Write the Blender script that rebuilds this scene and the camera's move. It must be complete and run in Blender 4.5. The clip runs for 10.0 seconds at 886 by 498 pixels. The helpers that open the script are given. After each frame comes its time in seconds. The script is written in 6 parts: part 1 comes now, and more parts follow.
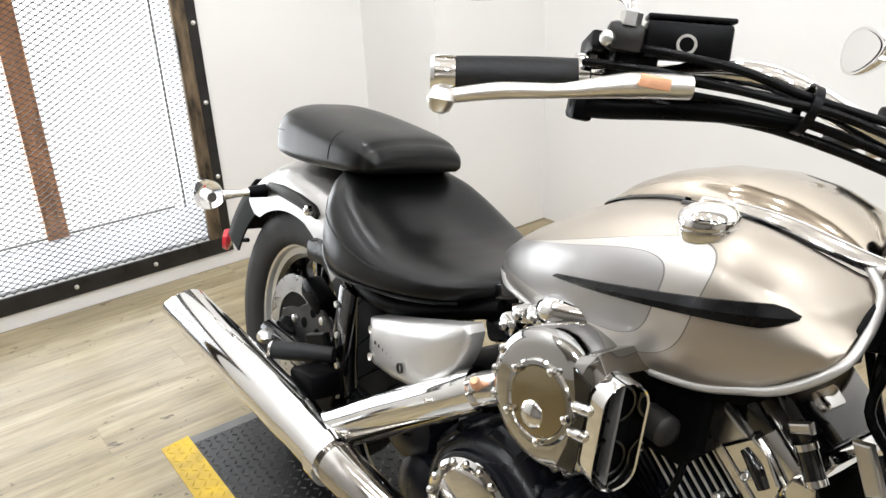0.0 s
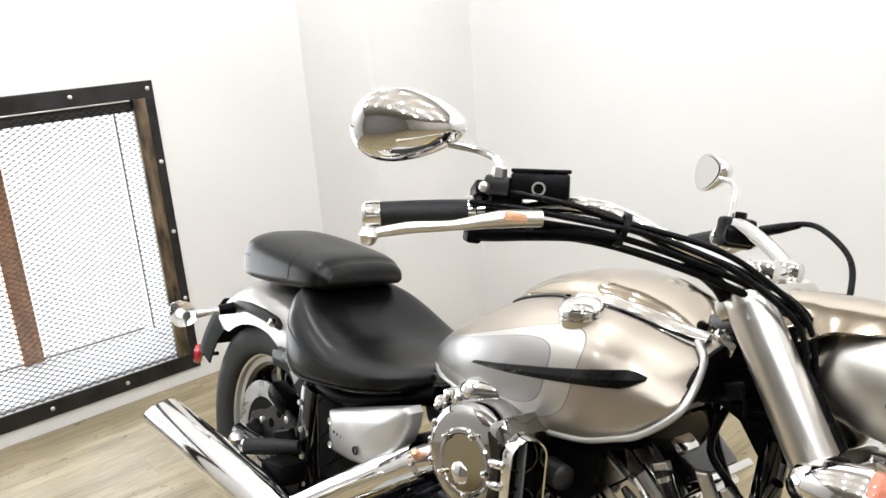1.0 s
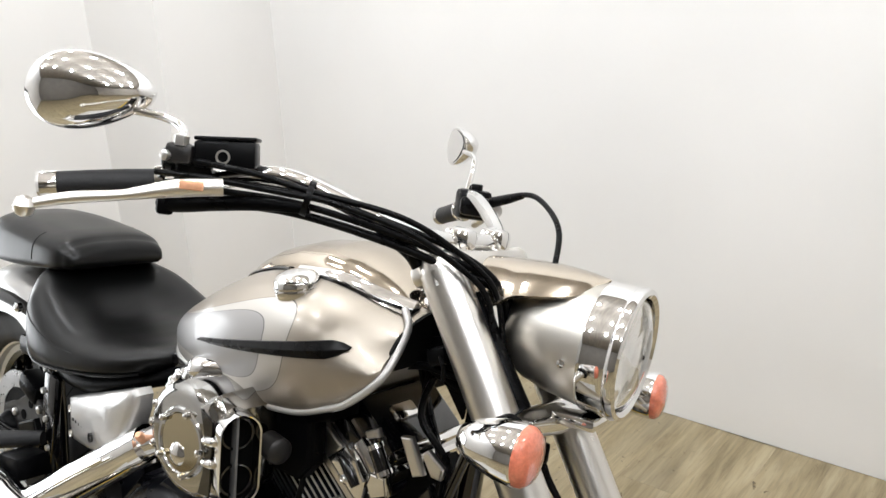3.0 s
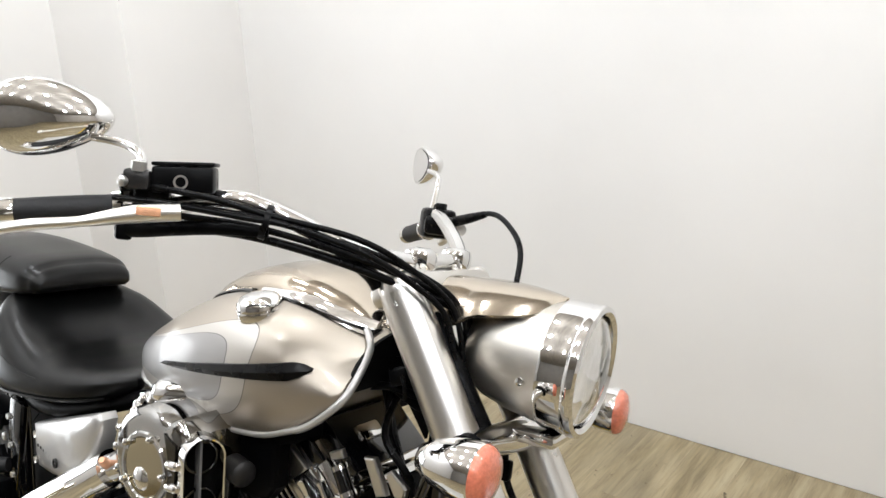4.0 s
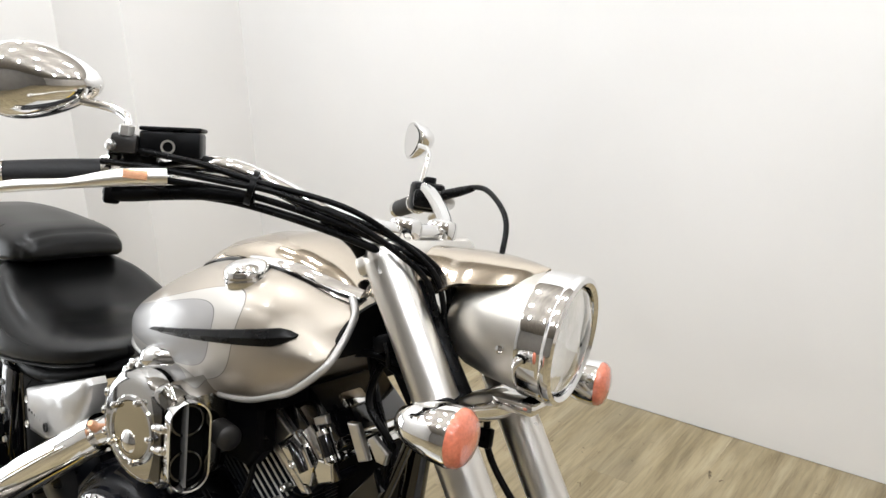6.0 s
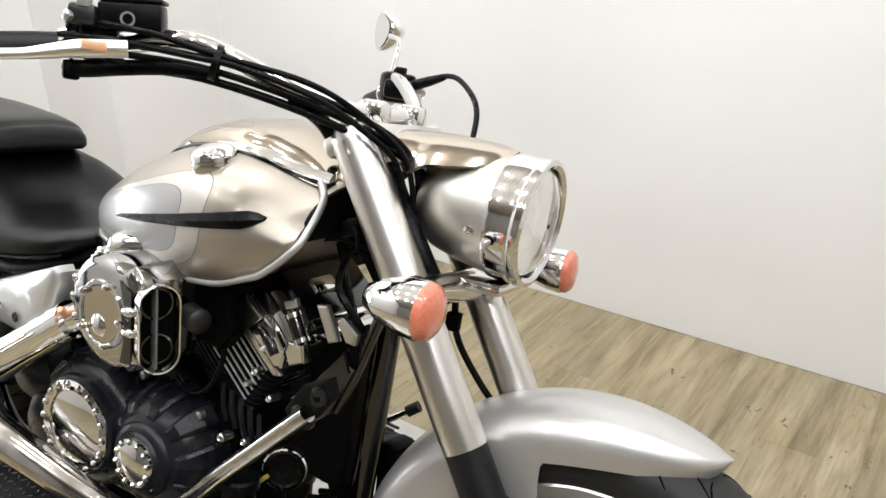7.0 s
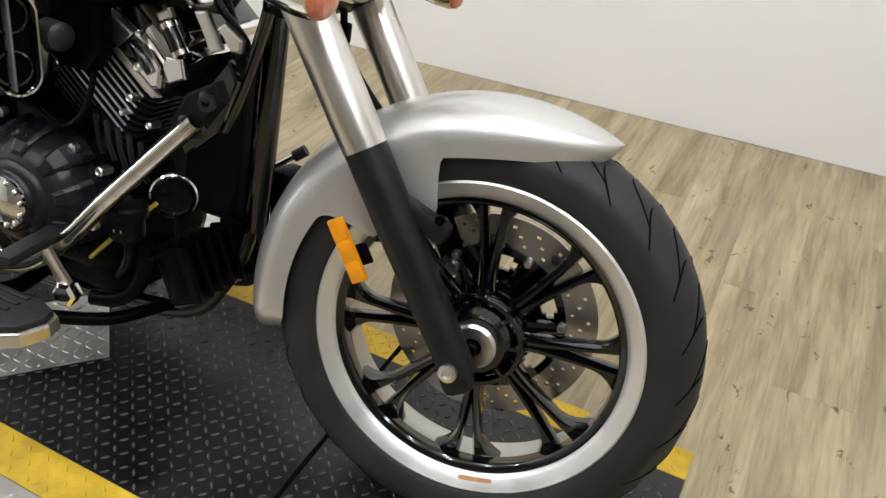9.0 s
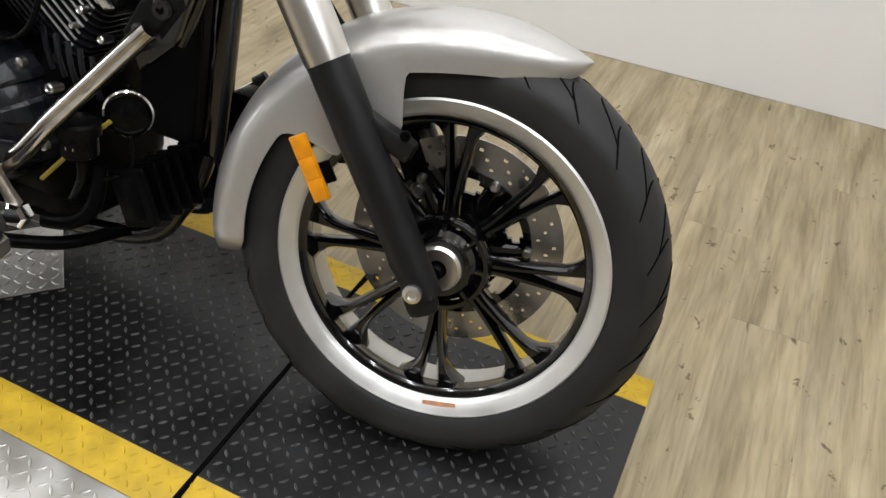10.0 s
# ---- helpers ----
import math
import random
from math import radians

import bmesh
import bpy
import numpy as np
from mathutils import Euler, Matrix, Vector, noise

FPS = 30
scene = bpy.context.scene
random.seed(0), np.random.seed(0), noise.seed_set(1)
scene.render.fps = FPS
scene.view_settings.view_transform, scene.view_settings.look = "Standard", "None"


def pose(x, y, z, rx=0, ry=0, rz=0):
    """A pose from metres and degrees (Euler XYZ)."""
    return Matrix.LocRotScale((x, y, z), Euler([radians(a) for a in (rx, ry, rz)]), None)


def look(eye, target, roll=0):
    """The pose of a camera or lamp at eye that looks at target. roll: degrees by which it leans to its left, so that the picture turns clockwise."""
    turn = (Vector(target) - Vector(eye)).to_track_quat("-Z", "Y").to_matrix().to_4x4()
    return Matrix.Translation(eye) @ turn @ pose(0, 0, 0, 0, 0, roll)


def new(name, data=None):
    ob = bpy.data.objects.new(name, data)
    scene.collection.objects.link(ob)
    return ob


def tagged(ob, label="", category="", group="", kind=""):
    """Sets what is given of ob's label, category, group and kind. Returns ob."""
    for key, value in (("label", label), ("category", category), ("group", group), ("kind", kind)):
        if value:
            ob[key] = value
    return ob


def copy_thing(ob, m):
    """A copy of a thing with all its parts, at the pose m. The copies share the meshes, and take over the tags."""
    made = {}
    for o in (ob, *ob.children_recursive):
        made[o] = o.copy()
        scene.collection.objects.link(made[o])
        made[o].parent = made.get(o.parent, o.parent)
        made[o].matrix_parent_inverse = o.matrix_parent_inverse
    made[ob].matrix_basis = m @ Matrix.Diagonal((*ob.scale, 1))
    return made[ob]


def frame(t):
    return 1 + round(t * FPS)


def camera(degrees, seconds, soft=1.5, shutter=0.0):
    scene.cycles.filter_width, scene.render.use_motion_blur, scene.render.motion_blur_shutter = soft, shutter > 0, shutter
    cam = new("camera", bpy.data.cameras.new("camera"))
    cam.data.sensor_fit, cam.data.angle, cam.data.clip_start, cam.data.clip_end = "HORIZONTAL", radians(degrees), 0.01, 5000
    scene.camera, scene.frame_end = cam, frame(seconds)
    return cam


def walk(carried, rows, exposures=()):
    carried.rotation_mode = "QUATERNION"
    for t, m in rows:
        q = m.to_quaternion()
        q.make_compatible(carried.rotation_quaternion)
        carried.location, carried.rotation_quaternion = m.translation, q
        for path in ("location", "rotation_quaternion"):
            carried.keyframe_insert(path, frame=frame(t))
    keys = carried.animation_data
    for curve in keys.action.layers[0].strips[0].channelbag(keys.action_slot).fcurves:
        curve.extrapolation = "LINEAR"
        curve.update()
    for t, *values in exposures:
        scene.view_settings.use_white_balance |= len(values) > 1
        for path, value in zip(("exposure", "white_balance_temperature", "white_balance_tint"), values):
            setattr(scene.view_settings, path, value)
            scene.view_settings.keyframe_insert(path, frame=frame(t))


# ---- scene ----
cam = camera(57.65, 10.0)
ROWS = [  # seconds, eye x y z, turn rx ry rz
    (0.0, -0.1416, -0.7286, 1.272, 66.176, 2.414, 52.732),
    (0.5, 0.0093, -0.8427, 1.3172, 70.694, 4.389, 50.769),
    (1.0, 0.0999, -0.8628, 1.365, 73.646, 4.342, 48.982),
    (1.5, 0.1627, -0.7783, 1.368, 73.3, 2.546, 47.122),
    (2.0, 0.2016, -0.7453, 1.3601, 73.552, 2.865, 45.739),
    (2.5, 0.2297, -0.728, 1.3454, 72.938, 2.438, 41.893),
    (3.0, 0.2469, -0.7102, 1.3336, 71.809, 2.195, 39.028),
    (4.5, 0.2822, -0.6982, 1.3481, 73.187, 2.469, 37.254),
    (5.0, 0.2838, -0.699, 1.3471, 73.259, 2.352, 37.207),
    (6.5, 0.3141, -0.705, 1.3089, 69.237, 1.315, 37.336),
    (7.0, 0.3196, -0.7131, 1.2821, 65.84, 0.728, 36.103),
    (7.5, 0.3225, -0.7299, 1.2544, 62.844, -0.451, 34.3),
    (8.0, 0.3188, -0.7463, 1.2261, 59.655, -1.179, 31.834),
    (8.5, 0.3172, -0.769, 1.175, 56.315, -1.192, 29.023),
    (9.0, 0.3176, -0.7866, 1.1343, 53.181, -2.046, 26.857),
    (9.5, 0.3263, -0.8024, 1.0899, 50.688, -3.404, 25.071),
    (10.0, 0.3252, -0.8008, 1.0845, 50.184, -3.899, 25.041),
]
walk(cam, [(t, pose(*p)) for t, *p in ROWS], [(0, -0.16), (1, -0.24), (2.5, -0.36), (5, -0.4), (7, -0.27), (8.5, -0.25), (10, -0.38)])

# ---- light ----
world = bpy.data.worlds.new("world")
scene.world = world
world.use_nodes = True
world.node_tree.nodes["Background"].inputs[0].default_value = (0.9, 0.95, 1.0, 1)
world.node_tree.nodes["Background"].inputs[1].default_value = 0.3


def area_lamp(name, m, sx, sy, watts, color=(1, 0.97, 0.92), shape="RECTANGLE"):
    data = bpy.data.lights.new(name, "AREA")
    data.shape, data.size, data.size_y, data.energy, data.color = shape, sx, sy, watts, color
    ob = new(name, data)
    ob.matrix_world = m
    return ob


area_lamp("window_daylight", look((-3.28, -0.45, 0.63), (0, -0.45, 0.63)), 1.45, 1.0, 34, (0.93, 0.97, 1.0))
LAMP_COLOR = (0.89, 0.94, 1.0)
LAMPS = [(x, y) for x in (-2.2, -1.1, 0.0, 1.1, 2.2) for y in (0.4, -0.7, -1.8)]
for lx, ly in LAMPS:
    bulb = bpy.data.lights.new("ceiling_lamp_light", "POINT")
    bulb.energy, bulb.shadow_soft_size, bulb.color = 40, 0.06, LAMP_COLOR
    new("ceiling_lamp_light", bulb).matrix_world = pose(lx, ly, 2.93)


# ---- materials ----
def mat(name, color, rough=0.5, metal=0.0, var=0.0, scale=8.0, bump=0.0, bscale=60.0, coat=0.0, rvar=0.0, stretch=(1, 1, 1), coat_rough=0.05, spec=0.5):
    m = bpy.data.materials.new(name)
    m.use_nodes = True
    nt = m.node_tree
    b = nt.nodes["Principled BSDF"]
    b.inputs["Base Color"].default_value = (*color, 1)
    b.inputs["Roughness"].default_value = rough
    b.inputs["Metallic"].default_value = metal
    b.inputs["Coat Weight"].default_value = coat
    b.inputs["Coat Roughness"].default_value = coat_rough
    b.inputs["Specular IOR Level"].default_value = spec
    tc = nt.nodes.new("ShaderNodeTexCoord")
    mp = nt.nodes.new("ShaderNodeMapping")
    mp.inputs["Scale"].default_value = stretch
    nt.links.new(tc.outputs["Object"], mp.inputs[0])
    if var or rvar:
        n = nt.nodes.new("ShaderNodeTexNoise")
        n.inputs["Scale"].default_value = scale
        n.inputs["Detail"].default_value = 6
        nt.links.new(mp.outputs[0], n.inputs["Vector"])
        if var:
            mr = nt.nodes.new("ShaderNodeMapRange")
            mr.inputs[1].default_value, mr.inputs[2].default_value = 0.3, 0.7
            mr.inputs[3].default_value, mr.inputs[4].default_value = 1 - var, 1 + var
            nt.links.new(n.outputs[0], mr.inputs[0])
            mx = nt.nodes.new("ShaderNodeMix")
            mx.data_type, mx.blend_type = "RGBA", "MULTIPLY"
            mx.inputs[0].default_value = 1
            mx.inputs[6].default_value = (*color, 1)
            nt.links.new(mr.outputs[0], mx.inputs[7])
            nt.links.new(mx.outputs[2], b.inputs["Base Color"])
        if rvar:
            mr = nt.nodes.new("ShaderNodeMapRange")
            mr.inputs[1].default_value, mr.inputs[2].default_value = 0.3, 0.7
            mr.inputs[3].default_value, mr.inputs[4].default_value = max(0, rough - rvar), rough + rvar
            nt.links.new(n.outputs[0], mr.inputs[0])
            nt.links.new(mr.outputs[0], b.inputs["Roughness"])
    if bump:
        n2 = nt.nodes.new("ShaderNodeTexNoise")
        n2.inputs["Scale"].default_value = bscale
        n2.inputs["Detail"].default_value = 4
        nt.links.new(mp.outputs[0], n2.inputs["Vector"])
        bp = nt.nodes.new("ShaderNodeBump")
        bp.inputs["Strength"].default_value = bump
        bp.inputs["Distance"].default_value = 0.002
        nt.links.new(n2.outputs[0], bp.inputs["Height"])
        nt.links.new(bp.outputs[0], b.inputs["Normal"])
    return m


def glass(name, color=(1, 1, 1), rough=0.02):
    m = mat(name, color, rough)
    b = m.node_tree.nodes["Principled BSDF"]
    b.inputs["Transmission Weight"].default_value = 1.0
    b.inputs["IOR"].default_value = 1.45
    return m


def glow(name, color, strength):
    m = mat(name, (0, 0, 0), 1)
    b = m.node_tree.nodes["Principled BSDF"]
    b.inputs["Emission Color"].default_value = (*color, 1)
    b.inputs["Emission Strength"].default_value = strength
    return m


WALL = mat("cream_wall_paint", (0.76, 0.742, 0.72), 0.5, var=0.035, scale=1.2, bump=0.08, bscale=180, rvar=0.1)
CEIL = mat("tan_timber_ceiling", (0.27, 0.24, 0.205), 0.7, var=0.2, scale=3, stretch=(4, 0.5, 1))
# Tones of the unseen south and east walls, chosen to shape reflections and fill.
DUSKWALL = mat("unseen_south_wall_tone", (0.17, 0.155, 0.135), 0.6, var=0.1, scale=1.5)
DARKWALL = mat("unseen_east_wall_tone", (0.46, 0.42, 0.37), 0.6, var=0.1, scale=1.5)
STEEL = mat("black_steel", (0.03, 0.028, 0.027), 0.42, 0.6, var=0.35, scale=14, bump=0.15, bscale=70, rvar=0.15)
RUST = mat("rusty_brown_steel", (0.105, 0.075, 0.044), 0.55, 0.3, var=0.95, scale=34, bump=0.2, bscale=60, rvar=0.15, stretch=(1, 1, 0.3))
MESHM = mat("expanded_metal", (0.045, 0.043, 0.042), 0.5, 0.5)
TIMBER = mat("orange_brown_timber", (0.36, 0.17, 0.08), 0.5, var=0.35, scale=10, bump=0.2, bscale=50, stretch=(6, 6, 0.7))
REVEAL = mat("window_reveal_paint", (0.62, 0.63, 0.65), 0.6, var=0.05, scale=6)
BOLT = mat("bolt_steel", (0.75, 0.74, 0.72), 0.3, 1.0, var=0.1, scale=30)
CHROME = mat("chrome", (0.80, 0.795, 0.79), 0.06, 1.0, rvar=0.03, scale=5)
SATIN = mat("satin_aluminium", (0.72, 0.695, 0.655), 0.29, 1.0, var=0.04, scale=10, rvar=0.02)
LAMPBODY = mat("brushed_headlamp_metal", (0.60, 0.57, 0.52), 0.38, 1.0, var=0.05, scale=14, rvar=0.03)
BOWL = mat("headlamp_bowl_metal", (0.42, 0.39, 0.34), 0.12, 1.0)
BRUSHED = mat("machined_aluminium", (0.72, 0.715, 0.70), 0.36, 0.7, var=0.06, scale=18, rvar=0.08)
SILVER = mat("silver_metallic_paint", (0.48, 0.468, 0.452), 0.36, 0.6, var=0.03, scale=400, coat=0.6, coat_rough=0.05)
CONSOLEP = mat("polished_console_metal", (0.50, 0.44, 0.365), 0.12, 1.0, var=0.03, scale=30, rvar=0.02)
GLOSSBLK = mat("gloss_black_enamel", (0.002, 0.002, 0.0024), 0.09, 0.0, spec=0.5, coat=0.5, rvar=0.04, scale=7)
SATBLK = mat("satin_black_metal", (0.0018, 0.0018, 0.0021), 0.36, 0.0, spec=0.05, var=0.2, scale=20, rvar=0.12, bump=0.05, bscale=200)
# Dimmer, mottled chrome for the front exhaust pipe.
DULLCHROME = mat("dim_mottled_chrome", (0.46, 0.44, 0.415), 0.13, 1.0, var=0.25, scale=16, rvar=0.06, stretch=(1, 1, 3))
CLEANER = mat("satin_chrome", (0.43, 0.425, 0.415), 0.07, 1.0, rvar=0.03, scale=9)
BRASSY = mat("smoked_brass_window", (0.42, 0.36, 0.24), 0.1, 1.0, rvar=0.04, scale=20)
FORKBLK = mat("matt_black_fork_paint", (0.0065, 0.0065, 0.007), 0.42, 0.0, spec=0.3, var=0.1, scale=30, rvar=0.08)
PLASTIC = mat("black_plastic", (0.0025, 0.0025, 0.0028), 0.30, spec=0.11, var=0.15, scale=40, rvar=0.08)
RUBBER = mat("tyre_rubber", (0.018, 0.0177, 0.018), 0.6, spec=0.3, var=0.22, scale=16, bump=0.12, bscale=220, rvar=0.1)
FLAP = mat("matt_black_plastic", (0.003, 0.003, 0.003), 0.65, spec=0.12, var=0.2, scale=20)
GRIPR = mat("grip_rubber", (0.012, 0.012, 0.013), 0.55, spec=0.3, var=0.15, scale=30, bump=0.3, bscale=160)
VINYL = mat("black_seat_vinyl", (0.0022, 0.0022, 0.0022), 0.30, spec=0.25)
SEAM = mat("seat_stitching", (0.012, 0.012, 0.012), 0.5, spec=0.2)
ENGINE = mat("grey_black_engine_enamel", (0.007, 0.0075, 0.0105), 0.30, 0.0, spec=0.35, var=0.25, scale=12, rvar=0.12, bump=0.05, bscale=150)
# Near-black for painted shade in holes and intake, and for the mat joint.
DARKIN = mat("recess_shade_and_joint", (0.002, 0.002, 0.002), 0.9, spec=0.05)
AMBER = mat("amber_reflector_plastic", (0.68, 0.25, 0.003), 0.18, var=0.12, scale=60, bump=0.3, bscale=140, coat=0.6)
ORANGE = mat("pale_orange_lens", (0.64, 0.18, 0.105), 0.22, var=0.14, scale=220, bump=0.5, bscale=260, coat=1.0)
RED = mat("red_lens", (0.55, 0.02, 0.04), 0.15, coat=0.8)
CLEAR = glass("clear_lens")
MIRRORG = mat("mirror_glass", (0.9, 0.9, 0.9), 0.01, 1.0)
COPPER = mat("worn_orange_mark", (0.80, 0.42, 0.25), 0.4, 0.3, var=0.2, scale=60)
DISCM = mat("brake_disc_steel", (0.48, 0.47, 0.46), 0.3, 1.0, var=0.15, scale=18, rvar=0.1)
YELLOWM = mat("yellow_mat_border", (0.50, 0.325, 0.008), 0.5, var=0.22, scale=22, bump=0.12, bscale=120, rvar=0.1)
YELLOWP = mat("yellow_cable_sleeve", (0.42, 0.33, 0.05), 0.4)
# Mat rubber again, its colour lightened for the light the tread tops catch.
TREADTOP = mat("tread_sheen_rubber", (0.066, 0.065, 0.064), 0.30, spec=0.8, var=0.4, scale=11, rvar=0.1)
# Black of the raised strips that put groove shade on the tyres.
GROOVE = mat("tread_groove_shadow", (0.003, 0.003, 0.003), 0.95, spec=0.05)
MATBLK = mat("black_rubber_mat", (0.008, 0.008, 0.0085), 0.38, spec=0.42, var=0.6, scale=5, bump=0.15, bscale=140, rvar=0.12)
MATGREY = mat("grey_mat_ramp", (0.11, 0.108, 0.105), 0.6, var=0.2, scale=14, bump=0.2, bscale=120)
TREAD = mat("aluminium_tread_plate", (0.55, 0.54, 0.52), 0.38, 0.85, var=0.15, scale=12, rvar=0.12)
BACK = glow("bright_outdoors", (1.0, 1.0, 1.0), 1.7)
LAMPGLOW = glow("lamp_diffuser", (1, 0.96, 0.9), 26.0)


def tank_paint():
    """Silver paint with a grey flash panel and a pale border on both flanks."""
    m = mat("tank_paint", (0.41, 0.365, 0.31), 0.41, 0.87, coat=0.4, coat_rough=0.06)
    nt = m.node_tree
    b = nt.nodes["Principled BSDF"]
    tc = nt.nodes["Texture Coordinate"]
    sep = nt.nodes.new("ShaderNodeSeparateXYZ")
    nt.links.new(tc.outputs["Object"], sep.inputs[0])

    def math(op, a, c, clamp=False):
        n = nt.nodes.new("ShaderNodeMath")
        n.operation, n.use_clamp = op, clamp
        for k, v in enumerate((a, c)):
            if isinstance(v, (int, float)):
                n.inputs[k].default_value = v
            else:
                nt.links.new(v, n.inputs[k])
        return n.outputs[0]

    x, z = sep.outputs[0], sep.outputs[2]

    def panel(mid, mid_slope, half, half_slope, start, length):
        """A wedge along the flank, widening forward to a slanting round end: under 1 inside."""
        dx = math("SUBTRACT", x, 0.85)
        zc = math("ADD", math("MULTIPLY", dx, mid_slope), mid)
        h = math("ADD", math("MULTIPLY", dx, half_slope), half)
        v = math("DIVIDE", math("ABSOLUTE", math("SUBTRACT", z, zc), 0), h)
        lean = math("SUBTRACT", x, math("MULTIPLY", math("SUBTRACT", z, 0.80), 0.2))
        u = math("MAXIMUM", math("DIVIDE", math("SUBTRACT", lean, start), length), 0)
        return math("ADD", math("POWER", u, 2.6), math("POWER", v, 4.0))

    outer = panel(0.767, 0.21, 0.054, 0.135, 0.945, 0.135)
    inner = panel(0.7755, 0.16, 0.040, 0.13, 0.915, 0.115)

    def step(v, lo, hi):
        mr = nt.nodes.new("ShaderNodeMapRange")
        mr.inputs[1].default_value, mr.inputs[2].default_value = lo, hi
        mr.inputs[3].default_value, mr.inputs[4].default_value = 1, 0
        nt.links.new(v, mr.inputs[0])
        return mr.outputs[0]

    def mix(f, a, c):
        n = nt.nodes.new("ShaderNodeMix")
        n.data_type = "RGBA"
        nt.links.new(f, n.inputs[0])
        for k, v in ((6, a), (7, c)):
            if isinstance(v, tuple):
                n.inputs[k].default_value = (*v, 1)
            else:
                nt.links.new(v, n.inputs[k])
        return n.outputs[2]

    c = mix(step(outer, 1.0, 1.01), (0.41, 0.365, 0.31), (0.16, 0.15, 0.14))
    c = mix(step(outer, 0.968, 0.978), c, (0.55, 0.525, 0.49))
    c = mix(step(inner, 1.0, 1.015), c, (0.17, 0.165, 0.165))
    c = mix(step(inner, 0.958, 0.97), c, (0.37, 0.36, 0.355))
    nt.links.new(c, b.inputs["Base Color"])
    return m


TANKP = tank_paint()


def wood_floor():
    m = mat("aged_oak_vinyl_plank", (0.4, 0.3, 0.18), 0.38)
    nt = m.node_tree
    b = nt.nodes["Principled BSDF"]
    tc = nt.nodes["Texture Coordinate"]
    info = nt.nodes.new("ShaderNodeObjectInfo")
    shift = nt.nodes.new("ShaderNodeVectorMath")
    shift.operation = "MULTIPLY_ADD"
    shift.inputs[1].default_value = (1, 1, 1)
    nt.links.new(tc.outputs["Object"], shift.inputs[0])
    comb = nt.nodes.new("ShaderNodeCombineXYZ")
    mul = nt.nodes.new("ShaderNodeMath")
    mul.operation = "MULTIPLY"
    mul.inputs[1].default_value = 37.0
    nt.links.new(info.outputs["Random"], mul.inputs[0])
    for k in range(3):
        nt.links.new(mul.outputs[0], comb.inputs[k])
    nt.links.new(comb.outputs[0], shift.inputs[2])

    def noise_at(scale, sx, sy, detail=8, rough=0.6):
        mp = nt.nodes.new("ShaderNodeMapping")
        mp.inputs["Scale"].default_value = (sx, sy, 1)
        nt.links.new(shift.outputs[0], mp.inputs[0])
        n = nt.nodes.new("ShaderNodeTexNoise")
        n.inputs["Scale"].default_value = scale
        n.inputs["Detail"].default_value = detail
        n.inputs["Roughness"].default_value = rough
        n.inputs["Distortion"].default_value = 0.4
        nt.links.new(mp.outputs[0], n.inputs["Vector"])
        return n.outputs[0]

    def ramp(v, stops):
        r = nt.nodes.new("ShaderNodeValToRGB")
        r.color_ramp.elements[0].position, r.color_ramp.elements[1].position = stops[0][0], stops[-1][0]
        r.color_ramp.elements[0].color, r.color_ramp.elements[1].color = (*stops[0][1], 1), (*stops[-1][1], 1)
        for p, col in stops[1:-1]:
            e = r.color_ramp.elements.new(p)
            e.color = (*col, 1)
        nt.links.new(v, r.inputs[0])
        return r.outputs[0]

    def mixc(f, a, c, blend="MIX"):
        n = nt.nodes.new("ShaderNodeMix")
        n.data_type, n.blend_type = "RGBA", blend
        if isinstance(f, float):
            n.inputs[0].default_value = f
        else:
            nt.links.new(f, n.inputs[0])
        nt.links.new(a, n.inputs[6])
        if isinstance(c, tuple):
            n.inputs[7].default_value = (*c, 1)
        else:
            nt.links.new(c, n.inputs[7])
        return n.outputs[2]

    streak = ramp(noise_at(4.0, 5.0, 0.55), [(0.26, (0.135, 0.105, 0.054)), (0.42, (0.25, 0.20, 0.115)), (0.55, (0.33, 0.27, 0.165)), (0.74, (0.415, 0.355, 0.235))])
    fine = ramp(noise_at(22.0, 5.0, 0.35, 6), [(0.3, (0.62, 0.60, 0.58)), (0.55, (1, 1, 1)), (0.8, (1.1, 1.08, 1.04))])
    c = mixc(0.75, streak, fine, "MULTIPLY")
    grey = ramp(noise_at(2.2, 1.6, 0.5, 5), [(0.48, (0, 0, 0)), (0.68, (1, 1, 1))])
    gm = nt.nodes.new("ShaderNodeMath")
    gm.operation = "MULTIPLY"
    gm.inputs[1].default_value = 0.55
    nt.links.new(grey, gm.inputs[0])
    c = mixc(gm.outputs[0], c, (0.23, 0.195, 0.135))
    knots = ramp(noise_at(26.0, 1.0, 0.7, 3, 0.65), [(0.655, (1, 1, 1)), (0.69, (0.42, 0.37, 0.30)), (0.74, (0.16, 0.13, 0.09))])
    c = mixc(0.9, c, knots, "MULTIPLY")
    tint = ramp(info.outputs["Random"], [(0.0, (0.93, 0.92, 0.90)), (0.5, (1, 0.99, 0.96)), (1.0, (1.04, 1.03, 1.0))])
    c = mixc(0.7, c, tint, "MULTIPLY")
    nt.links.new(c, b.inputs["Base Color"])
    rr = nt.nodes.new("ShaderNodeMapRange")
    rr.inputs[3].default_value, rr.inputs[4].default_value = 0.3, 0.52
    nt.links.new(noise_at(9.0, 3.0, 0.5, 5), rr.inputs[0])
    nt.links.new(rr.outputs[0], b.inputs["Roughness"])
    bp = nt.nodes.new("ShaderNodeBump")
    bp.inputs["Strength"].default_value = 0.12
    bp.inputs["Distance"].default_value = 0.001
    nt.links.new(noise_at(30.0, 5.0, 0.3, 5), bp.inputs["Height"])
    nt.links.new(bp.outputs[0], b.inputs["Normal"])
    return m


WOOD = wood_floor()


# ---- mesh helpers ----
def V(*p):
    return Vector(p)


